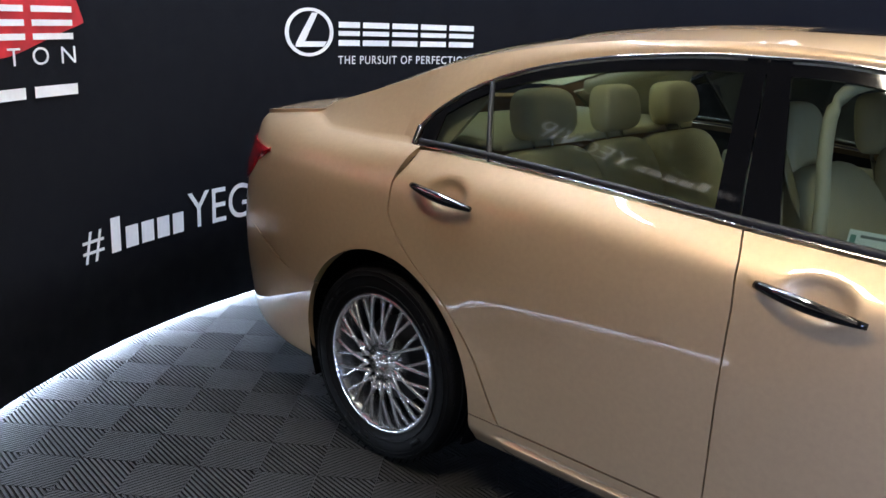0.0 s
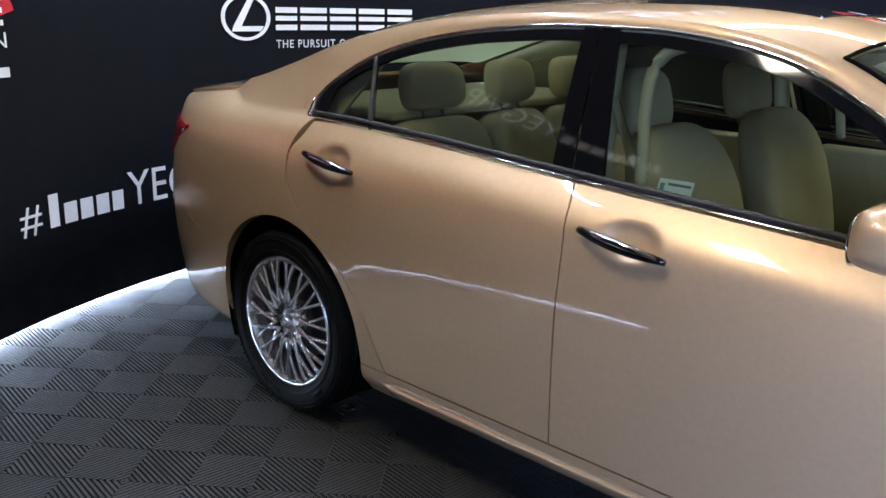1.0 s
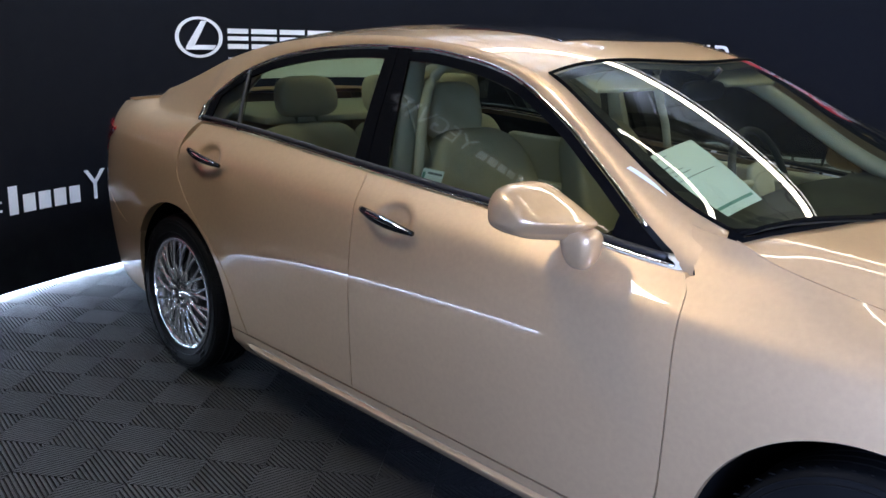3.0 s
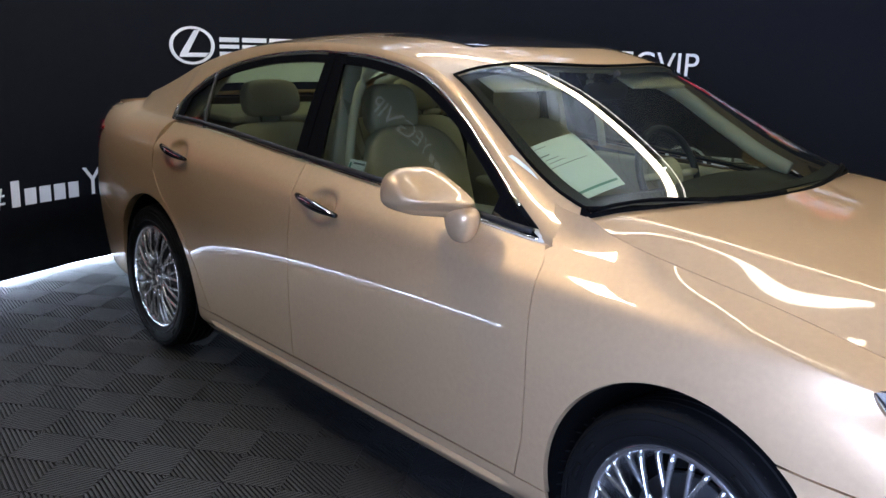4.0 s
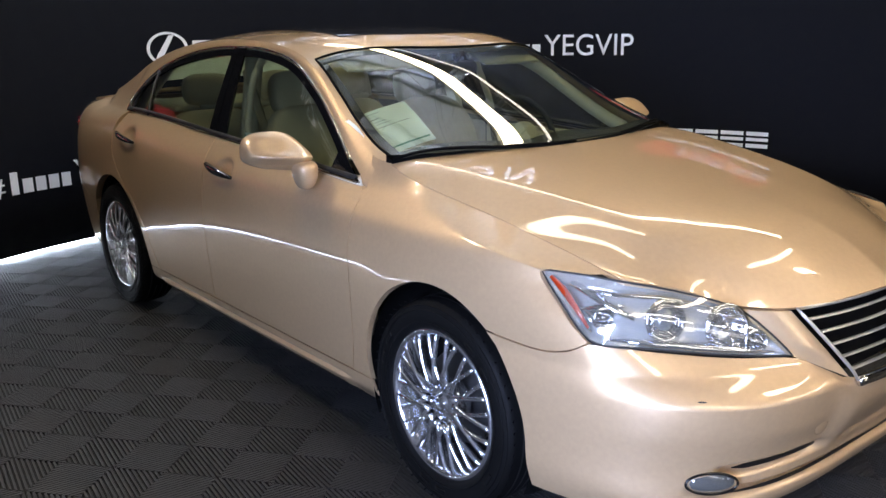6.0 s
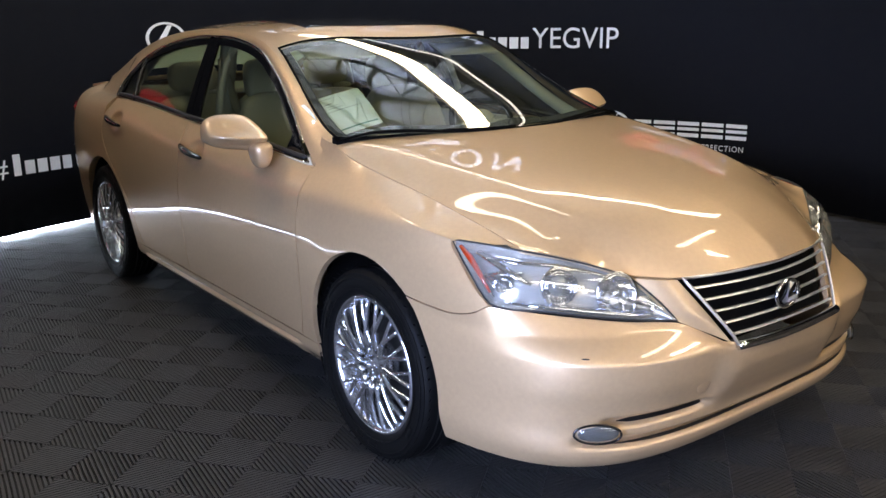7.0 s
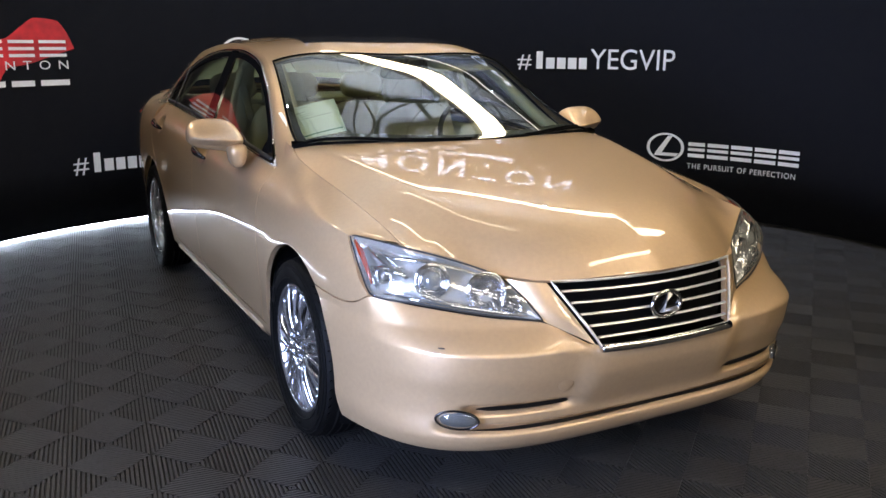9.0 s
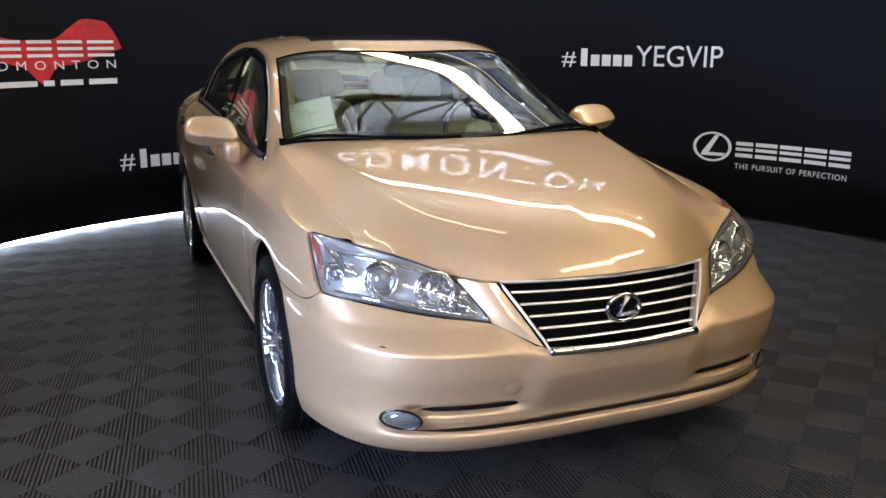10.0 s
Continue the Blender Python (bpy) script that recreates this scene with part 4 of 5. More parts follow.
def headlamp(mir):
    sg = 1 if mir else -1
    hl = holder("headlamp", None, car)
    part("reflector", sheet(lamp_fn(0.060), seq(48), seq(20), 0, mir), BEZEL, hl, "silver inner shell")
    part("lens", sheet(lamp_fn(0.0), seq(36), seq(14), 0, mir), LENS, hl, "clear plastic lens, slightly hazed")
    edge = [lamp_fn(0.004)(u, 0) for u in seq(30, 0, 1)] + [lamp_fn(0.004)(u, 1) for u in seq(30, 1, 0)[1:-1]]
    part("seal", tube([(p.x, -p.y * sg, p.z) for p in edge], 0.0032, 6, True), BLACKPLASTIC, hl, "dark seal")
    shelf = [lamp_fn(0.030)(u, v) for u, v in ((0.36, 0.10), (0.50, 0.10), (0.64, 0.12), (0.80, 0.16), (0.93, 0.28))]
    part("chrome_shelf", tube([(p.x, -p.y * sg, p.z) for p in shelf], lambda t: 0.006 + 0.020 * math.sin(math.pi * t), 8, flat=0.45), CHROME, hl, "chrome shelf")
    brow = [lamp_fn(0.030)(u, v) for u, v in ((0.16, 0.62), (0.30, 0.78), (0.46, 0.86), (0.62, 0.88), (0.78, 0.86))]
    part("chrome_brow", tube([(p.x, -p.y * sg, p.z) for p in brow], lambda t: 0.005 + 0.010 * math.sin(math.pi * t), 8, flat=0.5), CHROME, hl, "chrome brow")
    for k in range(6):
        a, b = lamp_fn(0.034)(lerp(0.19, 0.25, k / 5), 0.24 + 0.05 * k), lamp_fn(0.042)(lerp(0.30, 0.36, k / 5), 0.14 + 0.10 * k)
        part("chrome_rib", tube([(p.x, -p.y * sg, p.z) for p in (a, lerp(a, b, 0.5), b)], 0.0045, 6), REFLECT, hl)
    wedge = [lamp_fn(0.036)(u, v) for u, v in ((0.14, 0.72), (0.24, 0.66), (0.34, 0.56), (0.41, 0.46))]
    part("chrome_wedge", tube([(p.x, -p.y * sg, p.z) for p in wedge], lambda t: 0.006 + 0.014 * math.sin(math.pi * min(1, 0.2 + 0.7 * t)), 8, flat=0.45), CHROME, hl, "chrome wedge")
    for kind, uu, vv, r in (("projector", 0.50, 0.50, 0.050), ("bulb", 0.72, 0.58, 0.056), ("bulb", 0.845, 0.50, 0.029), ("bulb", 0.30, 0.40, 0.024)):
        p = lamp_fn(0.034)(uu, vv)
        m = Matrix.Translation((p.x, -p.y * sg, p.z)) @ Euler((0, radians(-8), radians(24 * sg))).to_matrix().to_4x4() @ Euler((0, 0, radians(-90))).to_matrix().to_4x4()
        part("bowl", lathe([(0.001, -0.028), (r * 0.45, -0.022), (r * 0.8, -0.006), (r, 0.012), (r * 1.08, 0.014), (r * 1.12, 0.006)], 32), REFLECT, hl, "bright reflector bowl", m=m)
        for q in ((0.98, 0.80, 0.66) if kind == "projector" else (0.92,)):
            part("bowl_ring", tube([(r * q * math.cos(radians(a)), 0.010 - 0.018 * (1 - q), r * q * math.sin(radians(a))) for a in range(0, 360, 12)], 0.0035, 6, True), CHROME, hl, m=m)
        if kind == "projector":
            part("projector", lathe([(r * 0.60, -0.012), (r * 0.60, 0.004), (r * 0.54, 0.010), (r * 0.32, 0.018), (0.0, 0.022)], 32), PROJECTOR, hl, "smoky projector lens", m=m)
        else:
            part("bulb_cap", lathe([(r * 0.26, -0.02), (r * 0.26, 0.004), (r * 0.16, 0.012), (0.0, 0.015)], 24), CHROME, hl, m=m)
            for a in (0, 60, 120):                    # facet edges of the bowl
                part("bowl_facet", tube([(r * q * math.cos(radians(a)), -0.024 + 0.036 * q * q, r * q * math.sin(radians(a))) for q in seq(8, -0.95, 0.95)], 0.0016, 5), REFLECT, hl, m=m)
    pts = [lamp_fn(0.012)(u, v) for u, v in ((0.05, 0.5), (0.12, 0.35), (0.2, 0.22), (0.27, 0.14))]
    part("side_reflector", tube([(p.x, -p.y * sg, p.z) for p in pts], lambda t: 0.004 + 0.007 * math.sin(math.pi * min(1, t + 0.15)), 8), AMBER, hl, "red-orange side reflector")


for mir in BOTH:
    headlamp(mir)

# ---- greenhouse ----
top_z = soft(spline([(-2.0, 1.130), (-1.85, 1.187), (-1.5, 1.325), (-1.2, 1.399), (-0.9, 1.440), (-0.55, 1.462), (-0.2, 1.462), (0.1, 1.442), (0.30, 1.400), (0.5, 1.328), (0.7, 1.238), (0.9, 1.142), (1.1, 1.040), (1.2, 0.99)]), 0.09)
rail_z = soft(spline([(-2.0, 1.112), (-1.85, 1.148), (-1.6, 1.222), (-1.38, 1.294), (-1.15, 1.349), (-0.93, 1.385), (-0.68, 1.408), (-0.4, 1.418), (-0.1, 1.404), (0.10, 1.378), (0.30, 1.320), (0.50, 1.205), (0.70, 1.087), (0.82, 1.036), (0.95, 1.006)]), 0.05)
rail_y = spline([(-2.0, 0.64), (-1.6, 0.637), (-1.2, 0.625), (-0.8, 0.609), (-0.3, 0.600), (0.1, 0.612), (0.3, 0.632), (0.5, 0.665), (0.7, 0.705), (0.86, 0.735), (0.95, 0.747)])
win_top = spline([(-1.385, 1.085), (-1.33, 1.150), (-1.15, 1.258), (-0.93, 1.322), (-0.68, 1.360), (-0.42, 1.376), (-0.20, 1.374), (0.0, 1.356), (0.17, 1.322), (0.37, 1.235), (0.55, 1.122), (0.735, 1.003), (0.84, 0.946)])


def roof_point(x, w):
    """w: -1 at the right rail to 1 at the left."""
    y = rail_y(x) * w
    return Vector((x, y, top_z(x) - (top_z(x) - rail_z(x)) * abs(w) ** lerp(2.8, 4.5, sstep(-0.3, 0.3, x))))


def glass_y(x, z):
    """Half width of the side glass plane at x, z."""
    b, r = belt(x), max(rail_z(x), belt(x) + 0.02)
    t = min(1.0, max(0.0, (z - b) / (r - b)))
    yb = 0.797 - 0.06 * (sstep(1.1, 1.9, -x))
    return lerp(yb, rail_y(x), t ** 1.1)


for mir in BOTH:
    bm = cut_sheet(quarter_fn, sorted(set(seq(104) + seq(12, 0, 0.08))), seq(58, 0, 0.8) + seq(12, 0.8, 1)[1:] + seq(10, 1, 1.25)[1:], (AXC[RX], WZ, AR), side_point, 0.03, mir, (0, 1, 0))
    part("rear_quarter_panel", bm, PAINT, car)
    bm = cut_sheet(wing_fn, seq(92), seq(58, 0, 0.8) + seq(16, 0.8, 1)[1:], (AXC[FX], WZ, AR), side_point, 0.018, mir, (0, 1, -0.25))
    part("front_wing", bm, PAINT, car)

# roof skin with the opening for the sunroof glass, pillars and rails
SX0, SX1 = -0.34, 0.16
part("roof_skin", sheet(lambda u, v: roof_point(lerp(-0.98, 0.393 - 0.105 * v * v, u), v), seq(44), seq(40, -1, 1), 0.012), PAINT, car)
part("sunroof", sheet(lambda u, v: roof_point(lerp(SX0, SX1 + 0.03 * (1 - v * v), u), v * 0.66) + Vector((0, 0, 0.004)), seq(16), seq(20, -1, 1), 0.006), DARKGLASS, car, "dark tinted sunroof glass")

# the strip from the window line over the rail, one piece from wing to boot
win_low_c = lambda x: lerp(win_top(x) + 0.012, belt(x) - 0.012, sstep(0.83, 0.875, x)) if x > -1.372 else lerp(win_top(-1.372) + 0.012, belt(x) + 0.006, sstep(1.372, 1.40, -x))


def rail_fn(u, v):
    x = lerp(-1.44, 0.892, u)
    return Vector((x, 0.004 * (1 - sstep(-1.42, -1.37, x)) + 0.008 * sstep(0.74, 0.90, x), 0)) + band(x, v)


def band(x, v):
    z0 = win_low_c(x)
    z = lerp(z0, max(rail_z(x), z0 + 0.004), v)
    return Vector((0, -glass_y(x, z) - 0.004 * math.sin(math.pi * v), z))


panel("roof_rail", rail_fn, seq(110), seq(8), rim=0)


def pillar_fn(u, v):
    """A-pillar face beside the windshield."""
    x = lerp(0.28, 0.96, u)
    return roof_point(x, -1 + v * 0.045)


panel("windshield_pillar", pillar_fn, seq(24), seq(4), rim=0.0)


def rear_pillar_fn(u, v):
    x = lerp(-1.93, -0.97, u)
    return roof_point(x, -1 + v * lerp(0.10, 0.14, u))


panel("rear_pillar", rear_pillar_fn, seq(24), seq(5), rim=0.0)


def shield_fn(u, v):
    w = v * 0.965
    x0 = 0.395 - 0.105 * v * v
    x1 = 1.13 - 0.13 * w * w - 0.06 * w ** 6
    p = roof_point(lerp(x0, x1, u), w)
    p.z += 0.004
    return p


windshield = part("windshield", sheet(shield_fn, seq(44), seq(60, -1, 1), 0.005), SHIELD, car, "clear windshield glass")
edge_w = [shield_fn(0, v) for v in seq(30, -1, 1)] + [shield_fn(u, 1) for u in seq(20, 0, 1)[1:]] + [shield_fn(1, v) for v in seq(30, 1, -1)[1:]] + [shield_fn(u, -1) for u in seq(20, 1, 0)[1:-1]]
part("shield_seal", tube(edge_w, 0.005, 8, True), MATTBLACK, windshield, "black seal")


def shield_border(u0, u1, v0, v1, nu, nv):
    part("shield_border", sheet(lambda u, v: shield_fn(u, v) - Vector((0, 0, 0.009)), seq(nu, u0, u1), seq(nv, v0, v1), 0), BLACKPLASTIC, windshield, "black border band")


shield_border(0, 1, -1, -0.95, 24, 2)
shield_border(0, 1, 0.95, 1, 24, 2)
shield_border(0, 0.06, -0.95, 0.95, 2, 30)
shield_border(0.925, 1, -0.95, 0.95, 3, 30)


def backlight_fn(u, v):
    w = v * 0.86
    p = roof_point(lerp(-1.80 + 0.06 * w * w, -0.985, u), w)
    p.z += 0.003
    return p


part("rear_window", sheet(backlight_fn, seq(20), seq(30, -1, 1), 0.005), GLASS, car, "tinted rear window glass")

# cowl under the windshield with wipers
def cowl_fn(u, v):
    a = hood_rear(abs(v))
    s = 1 if v > 0 else -1
    w = v * 0.93
    return Vector((lerp(a.x + 0.02, 1.09 - 0.13 * w * w - 0.06 * w ** 6, u), a.y * -s, lerp(a.z - 0.02, 1.012 - 0.02 * (1 - abs(v)), u)))


part("cowl", sheet(cowl_fn, seq(6), seq(30, -1, 1), 0.03), MATTBLACK, car, "black plastic cowl")


def wiper(y0, y1):
    w = holder("wiper", None, car)
    def at(y, up):
        p = shield_fn(0.985, y / 0.70)
        return Vector((p.x + 0.010, y, p.z + up - 0.012))
    part("blade", tube([at(lerp(y0, y1, t), 0.010) for t in seq(14)], 0.0035, 6), MATTBLACK, w, "black rubber blade")
    part("arm", tube([at(lerp(y0, y1, t), 0.016 - 0.006 * t) for t in seq(8, -0.12, 0.5)], lambda t: 0.0065 - 0.003 * t, 6), MATTBLACK, w, "black arm")


wiper(-0.08, -0.60)
wiper(0.55, -0.02)

# ---- side windows, trim and mirrors ----
BP0, BP1 = -0.345, -0.185     # the black middle pillar at belt height


def win_fn(x0f, x1f, inset=0.006, low=0.008, top=0.006):
    def fn(u, v):
        xa, xb = lerp(x0f(0), x0f(1), v), lerp(x1f(0), x1f(1), v)
        x = lerp(xa, xb, u)
        z = lerp(belt(x) + low, max(win_top(x) - top, belt(x) + low + 0.003), v)
        return Vector((x, -glass_y(x, z) + inset, z))
    return fn


def both_windows():
    quarter = win_fn(lambda v: -1.368 + 0.03 * v, lambda v: -1.045 - 0.10 * v)
    rear = win_fn(lambda v: -1.045 - 0.10 * v, lambda v: BP0 - 0.045 * v)
    front = win_fn(lambda v: BP1 - 0.095 * v, lambda v: 0.815)
    for i, mir in enumerate(BOTH):
        rd, fd = rear_doors[i], front_doors[i]
        part("quarter_glass", sheet(quarter, seq(14), seq(10), 0.004, mir), GLASS, rd, "small tinted quarter glass")
        part("door_glass", sheet(rear, seq(24), seq(14), 0.004, mir), GLASS, rd, "tinted door glass")
        part("door_glass", sheet(front, seq(30), seq(14), 0.004, mir), GLASS, fd, "tinted door glass")
        pil = win_fn(lambda v: BP0 - 0.045 * v, lambda v: -0.283 - 0.055 * v, -0.002, 0.004, -0.006)
        part("pillar_trim", sheet(pil, seq(6), seq(14), 0.01, mir), BLACKGLOSS, rd, "gloss black pillar trim")
        pil = win_fn(lambda v: -0.278 - 0.055 * v, lambda v: BP1 - 0.095 * v, -0.002, 0.004, -0.006)
        part("pillar_trim", sheet(pil, seq(6), seq(14), 0.01, mir), BLACKGLOSS, fd, "gloss black pillar trim")
        sg = 1 if mir else -1
        def P(x, z, o=0.003):
            return (x, sg * (glass_y(x, z) + o), z)
        # divider between quarter and door glass
        part("glass_divider", tube([P(lerp(-1.045, -1.145, t), lerp(belt(-1.045), win_top(-1.145), t)) for t in seq(8)], 0.008, 6), BLACKPLASTIC, rd)
        # inner black frame and outer bright moulding along the top
        xs = seq(70, -1.372, 0.74)
        frame_bm = sheet(lambda u, v: Vector((lerp(-1.36, 0.80, u), -glass_y(lerp(-1.36, 0.80, u), win_top(lerp(-1.36, 0.80, u)) - lerp(0.030, 0.002, v)) - 0.001, max(belt(lerp(-1.36, 0.80, u)) + 0.004, win_top(lerp(-1.36, 0.80, u)) - lerp(0.030, 0.002, v)))), seq(80), seq(3), 0.008, mir)
        part("window_frame", frame_bm, BLACKGLOSS, car, "black upper window frame")
        part("top_moulding", tube([P(x, win_top(x) + 0.008, 0.004) for x in xs], 0.0058, 8, flat=0.9), CHROME, car, "bright window moulding")
        part("belt_moulding", tube([P(x, belt(x) + 0.004, 0.006) for x in seq(30, -1.37, -0.284)], 0.0032, 8), CHROME, rd, "bright belt moulding")
        part("belt_moulding", tube([P(x, belt(x) + 0.004, 0.006) for x in seq(30, -0.276, 0.85)], 0.0032, 8), CHROME, fd, "bright belt moulding")
        part("belt_rubber", tube([P(x, belt(x) + 0.016, 0.002) for x in seq(60, -1.35, 0.82)], 0.010, 6), BLACKPLASTIC, car, "black belt rubber")
        tip = [P(-1.372, lerp(belt(-1.372) + 0.004, win_top(-1.372) + 0.008, t), 0.006) for t in seq(6)]
        part("rear_corner_trim", tube(tip, 0.008, 8), CHROME, rd, "bright window corner")
        dark = win_fn(lambda v: -1.366 + 0.03 * v, lambda v: -1.285 + 0.0 * v, -0.001, 0.004, 0.0)
        part("corner_trim", sheet(dark, seq(6), seq(8), 0.006, mir), BLACKGLOSS, rd, "gloss black corner trim")
        # mirror foot triangle
        tri = win_fn(lambda v: 0.66, lambda v: 0.845, -0.004, 0.004, 0.0)
        part("mirror_triangle", sheet(tri, seq(8), seq(8), 0.01, mir), BLACKGLOSS, fd, "black corner trim")


both_windows()


def door_handle(x, z, door, mir):
    sg = 1 if mir else -1
    h = holder("door_handle", None, door)
    def P(px, pz, o):
        return Vector((px, sg * (lerp(half_width(x - 0.02, z), half_width(x + 0.245, z - 0.031), (px - x) / 0.225) + o), pz))
    def line(t, o):
        return P(x - 0.012 + 0.245 * t, z - 0.031 * t, o)
    body = [line(t, 0.016 + 0.016 * math.sin(math.pi * t)) for t in seq(18)]
    part("grip", tube(body, lambda t: 0.005 + 0.0125 * math.sin(math.pi * min(1, 0.12 + 0.82 * t)) ** 0.8, 10, flat=0.9), BLACKGLOSS, h, "dark glossy grip")
    top = [line(t, 0.020 + 0.018 * math.sin(math.pi * t)) + Vector((0, 0, 0.008 * math.sin(math.pi * t))) for t in seq(18)]
    part("chrome_strip", tube(top, lambda t: 0.004 + 0.0075 * math.sin(math.pi * t), 8), CHROME, h, "chrome strip")


for i, mir in enumerate(BOTH):
    door_handle(-1.252, 0.952, rear_doors[i], mir)
    door_handle(-0.172, 0.905, front_doors[i], mir)


def door_mirror(mir):
    sg = 1 if mir else -1
    m = holder("door_mirror", None, front_doors[BOTH.index(mir)])
    def shape(p):
        t = (p.y + 0.100) / 0.20                      # 0 outer end .. 1 inner end
        q = p.copy()
        if q.z > 0:                                   # the upper face falls forward to a low edge
            q.z *= lerp(1.0, 0.16, sstep(-0.055, 0.125, q.x)) * lerp(0.90, 1.0, t)
        else:                                         # the underside tucks in below that edge
            q.x -= max(0.0, q.x) * 0.42 * min(1.0, -q.z / 0.05)
            q.z *= lerp(0.50, 0.66, t)
        q.x *= lerp(0.52, 1.10, max(0.0, t) ** 0.8) if q.x > 0 else lerp(0.82, 0.98, t)
        q.z += -0.014 * (t - 0.5) - 0.010 * max(0, t - 0.6)
        return q
    def put(bm):
        for v in bm.verts:
            v.co = Vector((0.578 + v.co.x, (0.968 - v.co.y) * sg, 1.026 + v.co.z))
        bmesh.ops.recalc_face_normals(bm, faces=bm.faces)
        return bm
    part("housing", put(pillow(0.122, 0.113, 0.086, 3.1, 56, 40, shape)), PAINT, m, "body-coloured mirror shell")
    face = pillow(0.012, 0.080, 0.052, 3.0)
    for v in face.verts:
        v.co += Vector((-0.088, 0, 0.010))
    part("mirror_glass", put(face), CHROME, m, "mirror glass")
    foot = pillow(0.050, 0.042, 0.052, 2.7)
    for v in foot.verts:
        k = 0.95 + 0.22 * v.co.z / 0.052
        v.co = Vector((v.co.x * k + 0.072, v.co.y * k + 0.076, v.co.z - 0.070))
    part("foot", put(foot), PAINT, m, "body-coloured mirror foot")


for mir in BOTH:
    door_mirror(mir)

# ---- rear end ----
deck_fn = lambda u, v: Vector((lerp(-2.43 + 0.10 * v * v, -1.87 + 0.05 * v * v, u), -v * deck_y(lerp(-2.43, -1.8, u)), lerp(1.075, 1.136, u ** 0.9) - 0.022 * v * v + 0.004 * (1 - u) ** 3))
part("boot_lid", sheet(deck_fn, seq(20), seq(24, 1, -1), 0.014), PAINT, car)


def tail_ring(th, z):
    a = th * math.pi / 2
    k = 2 / 4.6
    return Vector((-1.2 - (tail_x(z) - 1.2) * math.sin(a) ** k, -side_prof(min(0.9, z)) * math.cos(a) ** k if th < 1 else 0, z))


def tail_fn(u, v):
    """Rear bumper, from the arch round to the middle."""
    zt = lerp(0.53, 0.66, sstep(0, 0.35, u)) if u < 0.45 else lerp(0.66, 0.64, u)
    z = lerp(lerp(0.21, 0.19, u), zt, v)
    xs = AXC[RX] - (math.sqrt(max(1e-6, AR ** 2 - (z - WZ) ** 2)) if z > WZ else AR + 0.04 * (WZ - z))
    s = ((-1.2 - xs) / (tail_x(z) - 1.2)) ** 2.3
    th0 = math.asin(s) / (math.pi / 2)
    return tail_ring(lerp(th0, 1.0, u), z)


def tail_full(fn):
    def full(u, v):
        p = fn(1 - abs(u), v)
        return p if u >= 0 else Vector((p.x, -p.y, p.z))
    return full


part("rear_bumper", sheet(tail_full(tail_fn), seq(80, -1, 1), seq(20), 0.02), PAINT, car)


def tail_panel(u, v):
    z = lerp(0.665, 1.060, v)
    s = ((2.335 - 1.2 - 0.06 * min(1, max(0, (z - 0.62) / 0.33))) / (tail_x(z) - 1.2)) ** 2.3
    th0 = math.asin(min(1, s)) / (math.pi / 2)
    p = tail_ring(lerp(th0, 1.0, u), z)
    s = sstep(0.93, 1.06, z)
    return Vector((p.x + 0.003 + 0.02 * s, p.y * lerp(0.998, 0.935, s), p.z))


part("boot_face", sheet(tail_full(tail_panel), seq(48, -1, 1), seq(12), 0.01), PAINT, car)


def tail_lamp_fn(u, v):
    th = lerp(0.275, 0.80, u)
    z = lerp(spline([(0, 0.945), (0.12, 0.895), (0.25, 0.835), (0.4, 0.80), (1, 0.80)])(u), spline([(0, 0.952), (0.3, 0.968), (1, 0.965)])(u), v)
    p = tail_ring(th, z)
    n = Vector((p.x + 1.2, p.y, 0)).normalized()
    return p + n * (0.008 + 0.010 * math.sin(math.pi * v))


panel("tail_lamp", lambda u, v: tail_lamp_fn(1 - u, v), seq(16), seq(8), mat=REDLENS, rim=0.02, label="red tail lamp lens")

# underside and wheel wells
part("underbody", block(3.2, 1.45, 0.10, 0.02, (0, 0, 0.25)), BLACKPLASTIC, car, "black underbody")
for ax in AXC.values():
    for sg in (-1, 1):
        bm = bmesh.new()
        n = 28
        prof = [(AR + 0.002, 0.0), (AR + 0.012, 0.03), (AR + 0.012, 0.28), (0.10, 0.28)]
        rings = [[bm.verts.new((ax + r * math.cos(lerp(-0.43, math.pi + 0.43, i / n)), sg * (0.868 - d), WZ + r * math.sin(lerp(-0.43, math.pi + 0.43, i / n)))) for r, d in prof] for i in range(n + 1)]
        for a, b in zip(rings, rings[1:]):
            for k in range(3):
                bm.faces.new((a[k], a[k + 1], b[k + 1], b[k]))
        bmesh.ops.recalc_face_normals(bm, faces=bm.faces)
        part("wheel_well", bm, MATTBLACK, car, "black wheel well liner")


